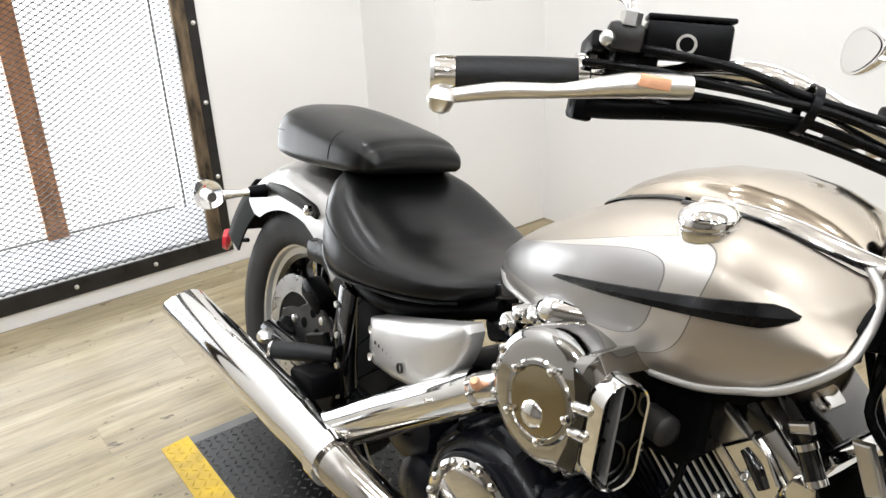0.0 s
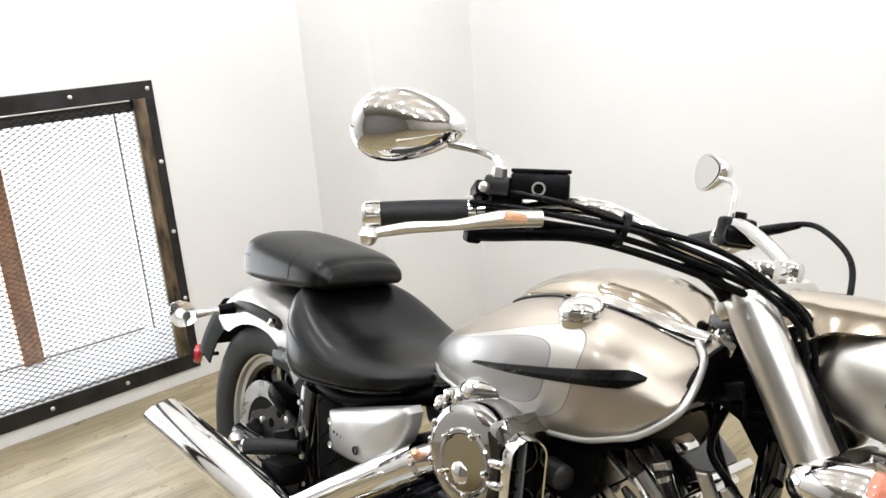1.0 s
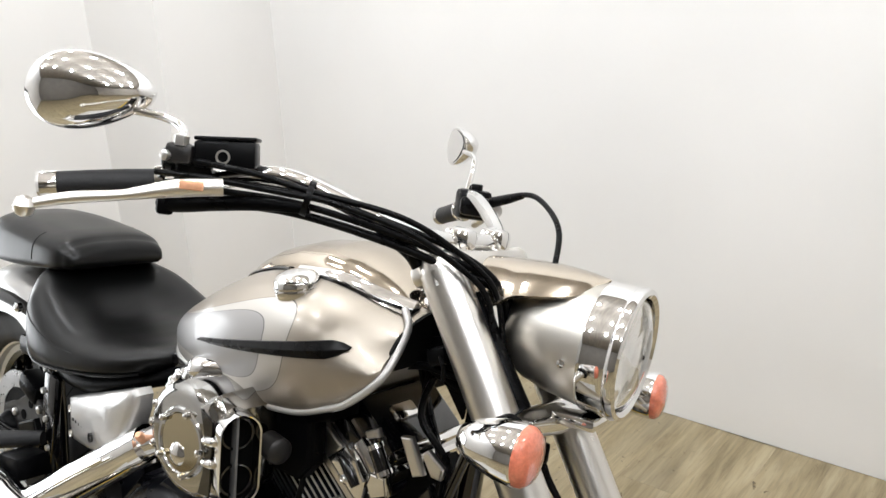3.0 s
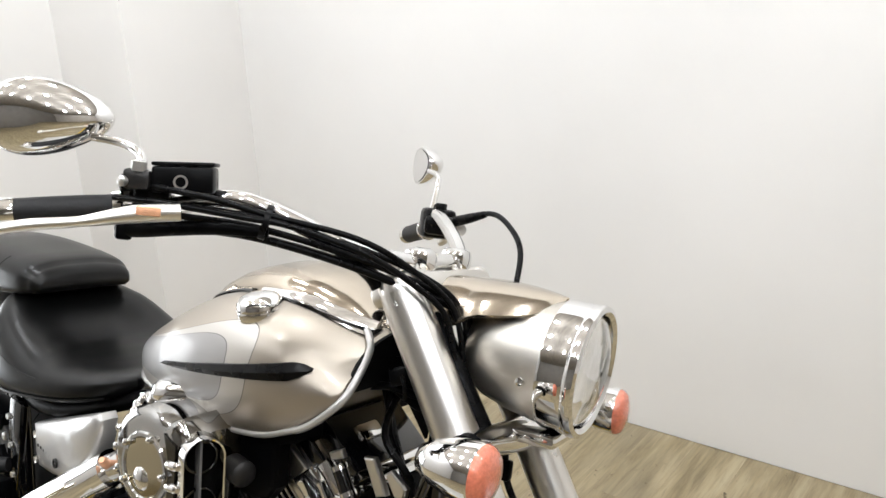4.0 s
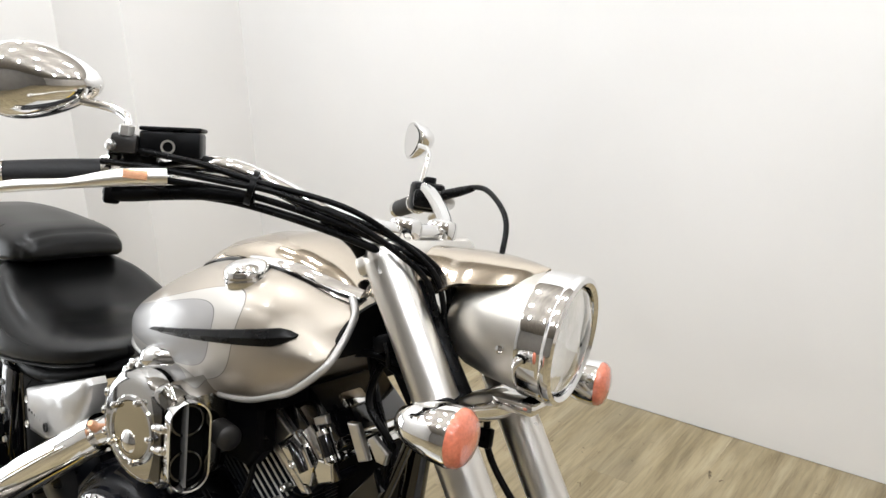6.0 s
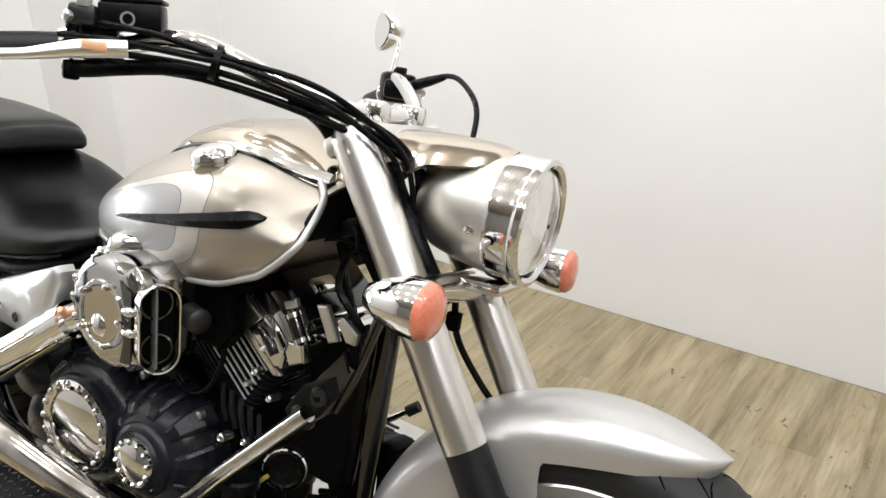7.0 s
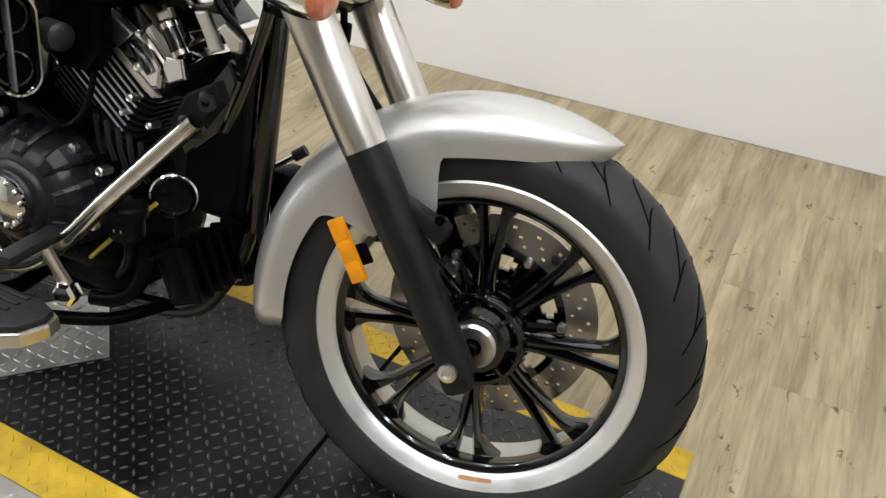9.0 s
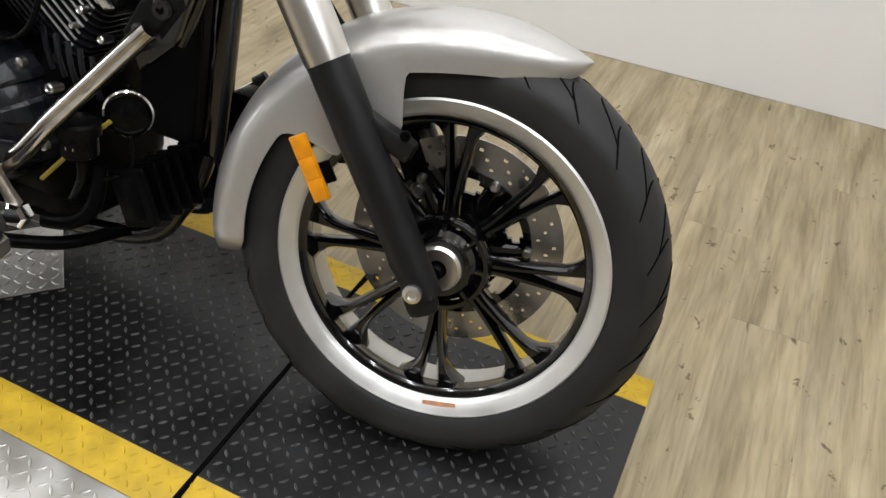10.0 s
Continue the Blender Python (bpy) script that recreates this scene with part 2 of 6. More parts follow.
def box(c, s, bevel=0.0, rot=None, seg=2, bm=None):
    bm = bm or bmesh.new()
    made = bmesh.ops.create_cube(bm, size=1.0)["verts"]
    bmesh.ops.scale(bm, vec=s, verts=made)
    if bevel:
        edges = list({e for v in made for e in v.link_edges})
        res = bmesh.ops.bevel(bm, geom=edges, offset=bevel, segments=seg, affect="EDGES", profile=0.5)
        made = list({v for f in res["faces"] for v in f.verts} | {v for v in made if v.is_valid})
    if rot is not None:
        bmesh.ops.transform(bm, matrix=rot.to_4x4(), verts=made)
    bmesh.ops.translate(bm, vec=c, verts=made)
    return bm


def frame_of(axis):
    """Two directions square to axis."""
    w = Vector(axis).normalized()
    u = w.cross(V(0, 0, 1)) if abs(w.z) < 0.9 else w.cross(V(1, 0, 0))
    u.normalize()
    return u, w.cross(u), w


def loft(rings, cap=True, bm=None, close=True):
    bm = bm or bmesh.new()
    rows = [[bm.verts.new(p) for p in r] for r in rings]
    n = len(rows[0])
    for a, b in zip(rows, rows[1:]):
        for i in range(n if close else n - 1):
            j = (i + 1) % n
            bm.faces.new((a[i], a[j], b[j], b[i]))
    if cap and close:
        bm.faces.new(list(reversed(rows[0])))
        bm.faces.new(rows[-1])
    return bm


def revolve(profile, c, axis=(0, 1, 0), n=48, bm=None, cap=True):
    """profile: (distance along axis, radius)."""
    u, v, w = frame_of(axis)
    rings = []
    for a, r in profile:
        rings.append([Vector(c) + w * a + (u * math.cos(t) + v * math.sin(t)) * max(r, 0.0002) for t in (2 * math.pi * k / n for k in range(n))])
    return loft(rings, cap, bm)


def ringrev(profile, c, axis=(0, 1, 0), n=64, bm=None):
    """Closed profile turned about an axis: a torus-like ring."""
    u, v, w = frame_of(axis)
    bm = bm or bmesh.new()
    rows = []
    for k in range(n):
        t = 2 * math.pi * k / n
        rows.append([bm.verts.new(Vector(c) + w * a + (u * math.cos(t) + v * math.sin(t)) * r) for a, r in profile])
    m = len(profile)
    for k in range(n):
        a, b = rows[k], rows[(k + 1) % n]
        for i in range(m):
            j = (i + 1) % m
            bm.faces.new((a[i], a[j], b[j], b[i]))
    return bm


def smooth_path(pts, sub=6):
    pts = [Vector(p) for p in pts]
    if len(pts) < 3:
        return pts
    out = []
    for i in range(len(pts) - 1):
        p0, p1, p2, p3 = pts[max(i - 1, 0)], pts[i], pts[i + 1], pts[min(i + 2, len(pts) - 1)]
        for k in range(sub):
            t = k / sub
            out.append(0.5 * ((2 * p1) + (p2 - p0) * t + (2 * p0 - 5 * p1 + 4 * p2 - p3) * t * t + (3 * p1 - p0 - 3 * p2 + p3) * t ** 3))
    out.append(pts[-1])
    return out


def tube(pts, r, n=14, sub=6, bm=None):
    """A round tube along a smooth path; r one radius or one for each point given."""
    path = smooth_path(pts, sub)
    if isinstance(r, (int, float)):
        radii = [r] * len(path)
    else:
        radii = list(np.interp(np.linspace(0, len(r) - 1, len(path)), range(len(r)), r))
    rings, u = [], None
    for i, p in enumerate(path):
        d = (path[min(i + 1, len(path) - 1)] - path[max(i - 1, 0)]).normalized()
        if u is None:
            u = frame_of(d)[0]
        u = (u - d * u.dot(d)).normalized()
        v = d.cross(u)
        rings.append([p + (u * math.cos(a) + v * math.sin(a)) * radii[i] for a in (2 * math.pi * k / n for k in range(n))])
    return loft(rings, True, bm)


def slab(outline, thick, place, bevel=0.0):
    """A flat plate: outline in two numbers, carried to space by place(a, b, depth)."""
    bm = bmesh.new()
    lo = [bm.verts.new(place(a, b, 0)) for a, b in outline]
    hi = [bm.verts.new(place(a, b, thick)) for a, b in outline]
    n = len(lo)
    bm.faces.new(list(reversed(lo)))
    top = bm.faces.new(hi)
    for i in range(n):
        j = (i + 1) % n
        bm.faces.new((lo[i], lo[j], hi[j], hi[i]))
    if bevel:
        bmesh.ops.bevel(bm, geom=list(top.edges), offset=bevel, segments=2, affect="EDGES", profile=0.5)
    return bm


STEER = Matrix.Identity(4)


def mesh_of(name, bm, material, smooth=True, sharp=40):
    bmesh.ops.recalc_face_normals(bm, faces=bm.faces)
    me = bpy.data.meshes.new(name)
    if smooth:
        for f in bm.faces:
            f.smooth = True
        for e in bm.edges:
            if len(e.link_faces) == 2 and e.calc_face_angle(0) > radians(sharp):
                e.smooth = False
    bm.to_mesh(me)
    bm.free()
    me.materials.append(material)
    return me


def part(name, bm, material, parent=None, label="", front=False, smooth=True, sharp=40):
    if front:
        bmesh.ops.transform(bm, matrix=STEER, verts=bm.verts)
    ob = new(name, mesh_of(name, bm, material, smooth, sharp))
    if parent is not None:
        ob.parent = parent
    if label:
        ob["label"] = label
    return ob


def holder(name, label, category, m=None, kind=""):
    ob = new(name)
    ob.empty_display_size = 0.1
    if m is not None:
        ob.matrix_world = m
    return tagged(ob, label, category, kind=kind)


# ---- the room ----
XW, YW, JOGX, JOGY, ROOMX, ROOMY, ROOMZ = -2.92, 1.49, -2.44, 0.962, 4.6, -5.2, 3.2
WIN_Y0, WIN_Y1, WIN_Z0, WIN_Z1 = -1.22, 0.242, 0.118, 1.147


def structure(name, bm, material, label, category, smooth=False):
    return tagged(part(name, bm, material, smooth=smooth), label, category, kind="structure")


def span(x0, x1, y0, y1, z0, z1, bm=None):
    return box(((x0 + x1) / 2, (y0 + y1) / 2, (z0 + z1) / 2), (x1 - x0, y1 - y0, z1 - z0), bm=bm)


wall = span(XW - 0.32, XW, ROOMY, WIN_Y0, 0, ROOMZ)
span(XW - 0.32, XW, WIN_Y1, JOGY, 0, ROOMZ, wall)
span(XW - 0.32, XW, WIN_Y0, WIN_Y1, 0, WIN_Z0, wall)
span(XW - 0.32, XW, WIN_Y0, WIN_Y1, WIN_Z1, ROOMZ, wall)
structure("wall_west", wall, WALL, "cream painted wall pierced by a low caged window", "wall")
structure("wall_jog", span(XW - 0.2, JOGX, JOGY, YW, 0, ROOMZ), WALL, "cream painted projecting corner of the wall", "wall")
structure("wall_north", span(XW - 0.2, ROOMX, YW, YW + 0.15, 0, ROOMZ), WALL, "plain cream painted wall behind the motorcycle", "wall")
# East and south walls are unseen, added to close the room and tone reflections.
structure("wall_east", span(ROOMX, ROOMX + 0.15, ROOMY, YW, 0, ROOMZ), DARKWALL, "unseen plain wall toned for the chrome reflections", "wall")
structure("wall_south", span(XW - 0.2, ROOMX + 0.15, ROOMY - 0.15, ROOMY, 0, ROOMZ), DUSKWALL, "unseen plain wall toned for the chrome reflections", "wall")
structure("ceiling", span(XW - 0.2, ROOMX + 0.15, ROOMY - 0.15, YW + 0.15, ROOMZ, ROOMZ + 0.12), CEIL, "plain grey-brown ceiling", "ceiling")
floor = structure("floor", span(XW - 0.2, ROOMX + 0.15, ROOMY - 0.15, YW + 0.15, -0.1, -0.004), WOOD, "pale aged oak plank floor with knots and grey streaks", "floor")
structure("backdrop", span(-6.0, -5.95, -6, 6, -1, 5), BACK, "blown-out bright daylight outside the window", "backdrop")

# caged window: steel angle frame, rusty inner bars, timber mullion, expanded metal
window = holder("window_1", "low window caged with black steel frame and expanded metal mesh", "window", kind="structure")
FW = 0.062
bars = {
    "top": ((WIN_Y0 + WIN_Y1) / 2, WIN_Z1 + 0.031, WIN_Y1 - WIN_Y0 + 2 * FW, FW),
    "bottom": ((WIN_Y0 + WIN_Y1) / 2, WIN_Z0 - 0.031, WIN_Y1 - WIN_Y0 + 2 * FW, FW),
    "right": (WIN_Y1 + 0.044, (WIN_Z0 + WIN_Z1) / 2, 0.036, WIN_Z1 - WIN_Z0),
    "left": (WIN_Y0 - 0.031, (WIN_Z0 + WIN_Z1) / 2, FW, WIN_Z1 - WIN_Z0),
}
for yc, zc, sy, sz in bars.values():
    part("frame_bar", box((XW + 0.006, yc, zc), (0.010, sy, sz), 0.002), STEEL, window, smooth=False)
part("inner_bar", box((XW + 0.004, WIN_Y1 + 0.001, (WIN_Z0 + WIN_Z1) / 2), (0.022, 0.049, WIN_Z1 - WIN_Z0 - 0.001), 0.003), RUST, window, "rusty brown steel flat bar", smooth=False)
part("inner_bar", box((XW + 0.002, WIN_Y0 + 0.016, (WIN_Z0 + WIN_Z1) / 2), (0.022, 0.03, WIN_Z1 - WIN_Z0), 0.003), RUST, window, "rusty brown steel flat bar", smooth=False)
part("inner_bar", box((XW + 0.001, (WIN_Y0 + WIN_Y1) / 2, WIN_Z1 - 0.003), (0.022, WIN_Y1 - WIN_Y0 - 0.064, 0.005), 0.001), SATIN, window, "pale steel edge", smooth=False)
for k in range(9):
    yb = WIN_Y1 + 0.04 - 0.276 * k
    if yb > WIN_Y0:
        for zb in (WIN_Z1 + 0.034, WIN_Z0 - 0.03):
            part("bolt", revolve([(0, 0.008), (0.003, 0.008), (0.006, 0.004)], (XW + 0.011, yb, zb), (1, 0, 0), 10), BOLT, window)
for k in range(1, 4):
    part("bolt", revolve([(0, 0.008), (0.003, 0.008), (0.006, 0.004)], (XW + 0.011, WIN_Y1 + 0.045, WIN_Z1 + 0.034 - 0.275 * k), (1, 0, 0), 10), BOLT, window)
part("head_bar", box((XW - 0.013, (WIN_Y0 + WIN_Y1) / 2, WIN_Z1 - 0.0225), (0.010, WIN_Y1 - WIN_Y0 - 0.028, 0.044), 0.002), STEEL, window, "black steel bar behind the mesh", smooth=False)
part("mullion", box((XW - 0.255, -0.247, (WIN_Z0 + WIN_Z1) / 2), (0.06, 0.075, WIN_Z1 - WIN_Z0 - 0.002), 0.004), TIMBER, window, "orange-brown timber mullion", smooth=False)
part("window_sill", loft([[V(a, y, b) for a, b in ((XW - 0.012, WIN_Z0 + 0.001), (XW - 0.012, WIN_Z0 + 0.012), (XW - 0.225, WIN_Z0 + 0.07), (XW - 0.225, WIN_Z0 + 0.001))] for y in (WIN_Y0 + 0.013, WIN_Y1 - 0.013)]), REVEAL, window, smooth=False)
for yy in (WIN_Y1 - 0.006, WIN_Y0 + 0.006):
    part("reveal", box((XW - 0.119, yy, (WIN_Z0 + WIN_Z1) / 2), (0.212, 0.012, WIN_Z1 - WIN_Z0 - 0.002)), REVEAL, window, smooth=False)
part("pane_bead", box((XW - 0.232, WIN_Y1 - 0.016, (WIN_Z0 + WIN_Z1) / 2), (0.012, 0.007, WIN_Z1 - WIN_Z0 - 0.004), 0.002), MATGREY, window, smooth=False)
part("pane_bead", box((XW - 0.232, (WIN_Y0 + WIN_Y1) / 2 - 0.02, WIN_Z0 + 0.079), (0.012, WIN_Y1 - WIN_Y0 - 0.07, 0.006), 0.002), MATGREY, window, smooth=False)


def expanded_metal():
    pitch_y, pitch_z, s, q = 0.033, 0.0098, 0.0013, 0.0011
    verts, faces = [], []
    rows = int((WIN_Z1 - WIN_Z0 - 0.01) / pitch_z)
    cols = int((WIN_Y1 - WIN_Y0 - 0.01) / (pitch_y / 2))
    for i in range(rows):
        z0 = WIN_Z0 + 0.008 + i * pitch_z
        first = len(verts)
        for k in range(cols + 1):
            up = (k + i) % 2
            zc = z0 + (pitch_z / 2 if up else -pitch_z / 2) * 0.92
            y = WIN_Y0 + 0.004 + k * pitch_y / 2
            verts += [(XW - 0.004 - s, y, zc - q), (XW - 0.004 + s, y, zc - q), (XW - 0.004 + s, y, zc + q), (XW - 0.004 - s, y, zc + q)]
        for k in range(cols):
            a = first + 4 * k
            for e in range(4):
                w = (e + 1) % 4
                faces.append((a + e, a + w, a + 4 + w, a + 4 + e))
        for k in range(i % 2, cols + 1, 2):  # the thicker bonds where strands meet
            y, zc, a = WIN_Y0 + 0.004 + k * pitch_y / 2, z0 - pitch_z / 2, len(verts)
            verts += [(XW - 0.0065, y - 0.0055, zc), (XW - 0.0065, y, zc - 0.0017), (XW - 0.0065, y + 0.0055, zc), (XW - 0.0065, y, zc + 0.0017),
                      (XW - 0.0015, y - 0.0055, zc), (XW - 0.0015, y, zc - 0.0017), (XW - 0.0015, y + 0.0055, zc), (XW - 0.0015, y, zc + 0.0017)]
            faces += [(a, a + 1, a + 2, a + 3), (a + 4, a + 5, a + 6, a + 7)] + [(a + e, a + (e + 1) % 4, a + 4 + (e + 1) % 4, a + 4 + e) for e in range(4)]
    me = bpy.data.meshes.new("mesh_screen")
    me.from_pydata(verts, [], faces)
    me.materials.append(MESHM)
    ob = new("mesh_screen", me)
    ob.parent = window
    ob["label"] = "dark expanded metal mesh"
    ob["kind"] = "stuff"


expanded_metal()

# round ceiling lamps
lamp_first = None
for lx, ly in LAMPS:
    if lamp_first is None:
        lamp_first = holder("ceiling_lamp", "round white ceiling lamp, switched on", "lamp", pose(lx, ly, ROOMZ))
        part("housing", revolve([(0, 0.085), (-0.03, 0.085), (-0.045, 0.072)], (0, 0, 0), (0, 0, 1), 32), CEIL, lamp_first)
        part("diffuser", revolve([(-0.0452, 0.068), (-0.052, 0.058), (-0.055, 0.02)], (0, 0, 0), (0, 0, 1), 32), LAMPGLOW, lamp_first, "glowing diffuser")
        lamp_first["group"] = "ceiling lamps"
    else:
        copy_thing(lamp_first, pose(lx, ly, ROOMZ))

# ---- the mat ----
MX0, MX1, MY0, MY1 = -1.955, 0.33, -0.35, 0.265
mat_thing = holder("rubber_mat", "black diamond-tread rubber mat with yellow borders lying on the floor", "mat", pose(0, 0, 0, 0, 0, -0.6))
YB = 0.072
GX, GX2 = MX0 + 0.055, -0.255
for x0, x1 in ((GX, GX2 - 0.004), (GX2 + 0.004, MX1)):
    part("panel", box(((x0 + x1) / 2, (MY0 + MY1) / 2, 0.0055), (x1 - x0, MY1 - MY0 - 2 * YB, 0.009), 0.0015), MATBLK, mat_thing, smooth=False)
for y0, y1, lo in ((MY0, MY0 + YB, 0), (MY1 - YB, MY1, 1)):
    for x0, x1 in ((MX0 + 0.012, GX2 - 0.002), (GX2 + 0.002, MX1)):
        bm = bmesh.new()
        ya, yb2 = (y0, y1) if not lo else (y1, y0)
        ring = [(ya, 0.001), (ya, 0.0025), (yb2, 0.010), (yb2, 0.001)]
        loft([[V(x, a, b) for a, b in ring] for x in (x0, x1)], True, bm)
        part("border", bm, YELLOWM, mat_thing, "bevelled yellow border", smooth=False)
bm = bmesh.new()
loft([[V(a, y, b) for a, b in ((MX0 + 0.012, 0.001), (MX0 + 0.012, 0.0025), (GX, 0.010), (GX, 0.001))] for y in (MY0 + YB, MY1 - YB)], True, bm)
part("ramp", bm, MATGREY, mat_thing, "grey bevelled ramp edge", smooth=False)
part("seam_strip", box((GX2, (MY0 + MY1) / 2, 0.006), (0.010, MY1 - MY0, 0.011), 0.003), DARKIN, mat_thing, "dark joint between mat sections", smooth=False)


def treads(x0, x1, y0, y1, z, pitch, length, width, height, name, material, parent, zslope=None):
    verts, faces = [], []
    nx, ny = int((x1 - x0) / pitch), int((y1 - y0) / pitch)
    for i in range(nx):
        for j in range(ny):
            cx, cy = x0 + (i + 0.5) * pitch, y0 + (j + 0.5) * pitch
            a = radians(45 if (i + j) % 2 else -45)
            dx, dy = math.cos(a), math.sin(a)
            zz = z if zslope is None else zslope(cy)
            k = len(verts)
            for s, t, h in ((-1, 0, 0), (-0.3, 1, 0), (0.3, 1, 0), (1, 0, 0), (0.3, -1, 0), (-0.3, -1, 0), (-0.65, 0, 1), (-0.2, 0.4, 1), (0.2, 0.4, 1), (0.65, 0, 1), (0.2, -0.4, 1), (-0.2, -0.4, 1)):
                u, v = s * length / 2, t * width / 2
                verts.append((cx + u * dx - v * dy, cy + u * dy + v * dx, zz + h * height))
            for q in range(6):
                w = (q + 1) % 6
                faces.append((k + q, k + w, k + 6 + w, k + 6 + q))
            faces.append(tuple(k + 6 + q for q in range(6)))
    me = bpy.data.meshes.new(name)
    me.from_pydata(verts, [], faces)
    me.materials.append(material)
    ob = new(name, me)
    ob.parent = parent
    ob["kind"] = "stuff"
    return ob


treads(GX, GX2 - 0.006, MY0 + YB, MY1 - YB, 0.010, 0.0215, 0.0165, 0.0050, 0.0026, "tread", TREADTOP, mat_thing)
treads(GX2 + 0.006, MX1 - 0.003, MY0 + YB, MY1 - YB, 0.010, 0.0215, 0.0165, 0.0050, 0.0026, "tread", TREADTOP, mat_thing)
treads(MX0 + 0.015, MX1 - 0.003, MY0 + 0.004, MY0 + YB, 0, 0.0215, 0.019, 0.005, 0.0012, "tread", YELLOWM, mat_thing, lambda y: 0.0025 + 0.0075 * (y - MY0) / YB)
treads(MX0 + 0.015, MX1 - 0.003, MY1 - YB + 0.004, MY1, 0, 0.0215, 0.019, 0.005, 0.0012, "tread", YELLOWM, mat_thing, lambda y: 0.0025 + 0.0075 * (MY1 - y) / YB)

# aluminium tread plates beside the mat
for nm, x0, x1, y0, y1 in (("tread_plate", -1.15, -0.3, -0.95, MY0 - 0.002), ("tread_plate", -1.5, -0.6, MY1 + 0.002, 0.62)):
    tp = holder(nm, "silver aluminium diamond tread plate lying on the floor", "metal plate", pose(0, 0, 0, 0, 0, -0.6))
    part("sheet", box(((x0 + x1) / 2, (y0 + y1) / 2, 0.0025), (x1 - x0, y1 - y0, 0.004), 0.001), TREAD, tp, smooth=False)
    treads(x0 + 0.005, x1 - 0.005, y0 + 0.005, y1 - 0.005, 0.0045, 0.0215, 0.0215, 0.0055, 0.0014, "tread", TREAD, tp)

# small loose plate lying askew on the mat
tp = holder("tread_plate", "small square silver tread plate lying askew on the mat", "metal plate", pose(-0.868, -0.062, 0.0135, 0, 0, 45))
part("sheet", box((0, 0, 0.002), (0.2, 0.2, 0.003), 0.0008), TREAD, tp, smooth=False)
treads(-0.097, 0.097, -0.097, 0.097, 0.0035, 0.0215, 0.022, 0.0055, 0.0014, "tread", TREAD, tp)

# ---- the motorcycle, built upright along x, leaning on its side stand ----
LEANING, STEERED, RAKE = 11.5, 10.0, 32.0
AXLE = V(1.685, 0, 0.32)
head = V(1.685 - 0.0467 / math.cos(radians(RAKE)), 0, 0.32)
STEER = Matrix.Translation(head) @ Matrix.Rotation(radians(STEERED), 4, V(-math.sin(radians(RAKE)), 0, math.cos(radians(RAKE)))) @ Matrix.Translation(-head)
bike = holder("motorcycle", "silver cruiser motorcycle with black seats leaning on its side stand", "motorcycle",
              pose(-1.691, -0.027, 0.008, -LEANING))


def turn_y(deg):
    return Matrix.Rotation(radians(deg), 3, "Y")


def tyre(c, r_out, r_bead, half, parent, front):
    """Tyre with groove shade laid across the shoulders as curved, slightly raised dark strips."""

    def crown(y):
        return r_out - (r_out - r_bead) * 0.42 * (abs(y) / half) ** 2.6

    prof = [(-half + 2 * half * k / 20, crown(-half + 2 * half * k / 20)) for k in range(21)]
    side = [(half * 1.0, r_out - (r_out - r_bead) * 0.58), (half * 0.965, r_bead + (r_out - r_bead) * 0.20), (half * 0.91, r_bead + 0.006), (half * 0.82, r_bead - 0.003)]
    ob = part("tyre", ringrev([(-a, r) for a, r in reversed(side)] + prof + side, c, (0, 1, 0), 160), RUBBER, parent, "black rubber tyre with dark strips for groove shade", front, sharp=70)
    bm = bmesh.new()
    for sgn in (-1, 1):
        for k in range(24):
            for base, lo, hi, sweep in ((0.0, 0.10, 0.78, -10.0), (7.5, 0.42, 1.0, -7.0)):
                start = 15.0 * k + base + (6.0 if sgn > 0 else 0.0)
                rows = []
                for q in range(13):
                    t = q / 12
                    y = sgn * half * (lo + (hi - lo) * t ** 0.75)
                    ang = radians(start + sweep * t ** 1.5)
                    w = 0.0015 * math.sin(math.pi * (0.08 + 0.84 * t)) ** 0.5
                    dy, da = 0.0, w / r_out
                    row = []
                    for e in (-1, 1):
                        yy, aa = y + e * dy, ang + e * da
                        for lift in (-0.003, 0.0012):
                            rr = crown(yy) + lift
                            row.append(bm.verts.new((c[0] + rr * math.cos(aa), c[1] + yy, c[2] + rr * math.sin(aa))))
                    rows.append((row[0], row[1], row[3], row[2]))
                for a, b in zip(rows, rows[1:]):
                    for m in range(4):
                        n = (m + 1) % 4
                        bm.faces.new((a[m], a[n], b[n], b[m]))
    g = part("groove_shade_strip", bm, GROOVE, ob, "", front)
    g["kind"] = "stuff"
    return ob


def brake_disc(c, r0, r1, y, parent, front):
    """Drilled ring with the holes left open."""
    bm = bmesh.new()
    n, radial = 144, 9
    for face_y in (y, y + 0.005):
        grid = [[bm.verts.new((c[0] + (r0 + (r1 - r0) * j / radial) * math.cos(2 * math.pi * i / n), face_y, c[2] + (r0 + (r1 - r0) * j / radial) * math.sin(2 * math.pi * i / n))) for j in range(radial + 1)] for i in range(n)]
        for i in range(n):
            for j in range(radial):
                if (i % 6 == 0 and j == 2) or (i % 6 == 2 and j == 4) or (i % 6 == 4 and j == 6):
                    continue
                k = (i + 1) % n
                bm.faces.new((grid[i][j], grid[i][j + 1], grid[k][j + 1], grid[k][j]))
        if face_y == y:
            outer = [g[-1] for g in grid], [g[0] for g in grid]
        else:
            for a, b in zip(outer, ([g[-1] for g in grid], [g[0] for g in grid])):
                for i in range(n):
                    k = (i + 1) % n
                    bm.faces.new((a[i], a[k], b[k], b[i]))
    return part("brake_disc", bm, DISCM, parent, "drilled steel brake disc", front, sharp=30)


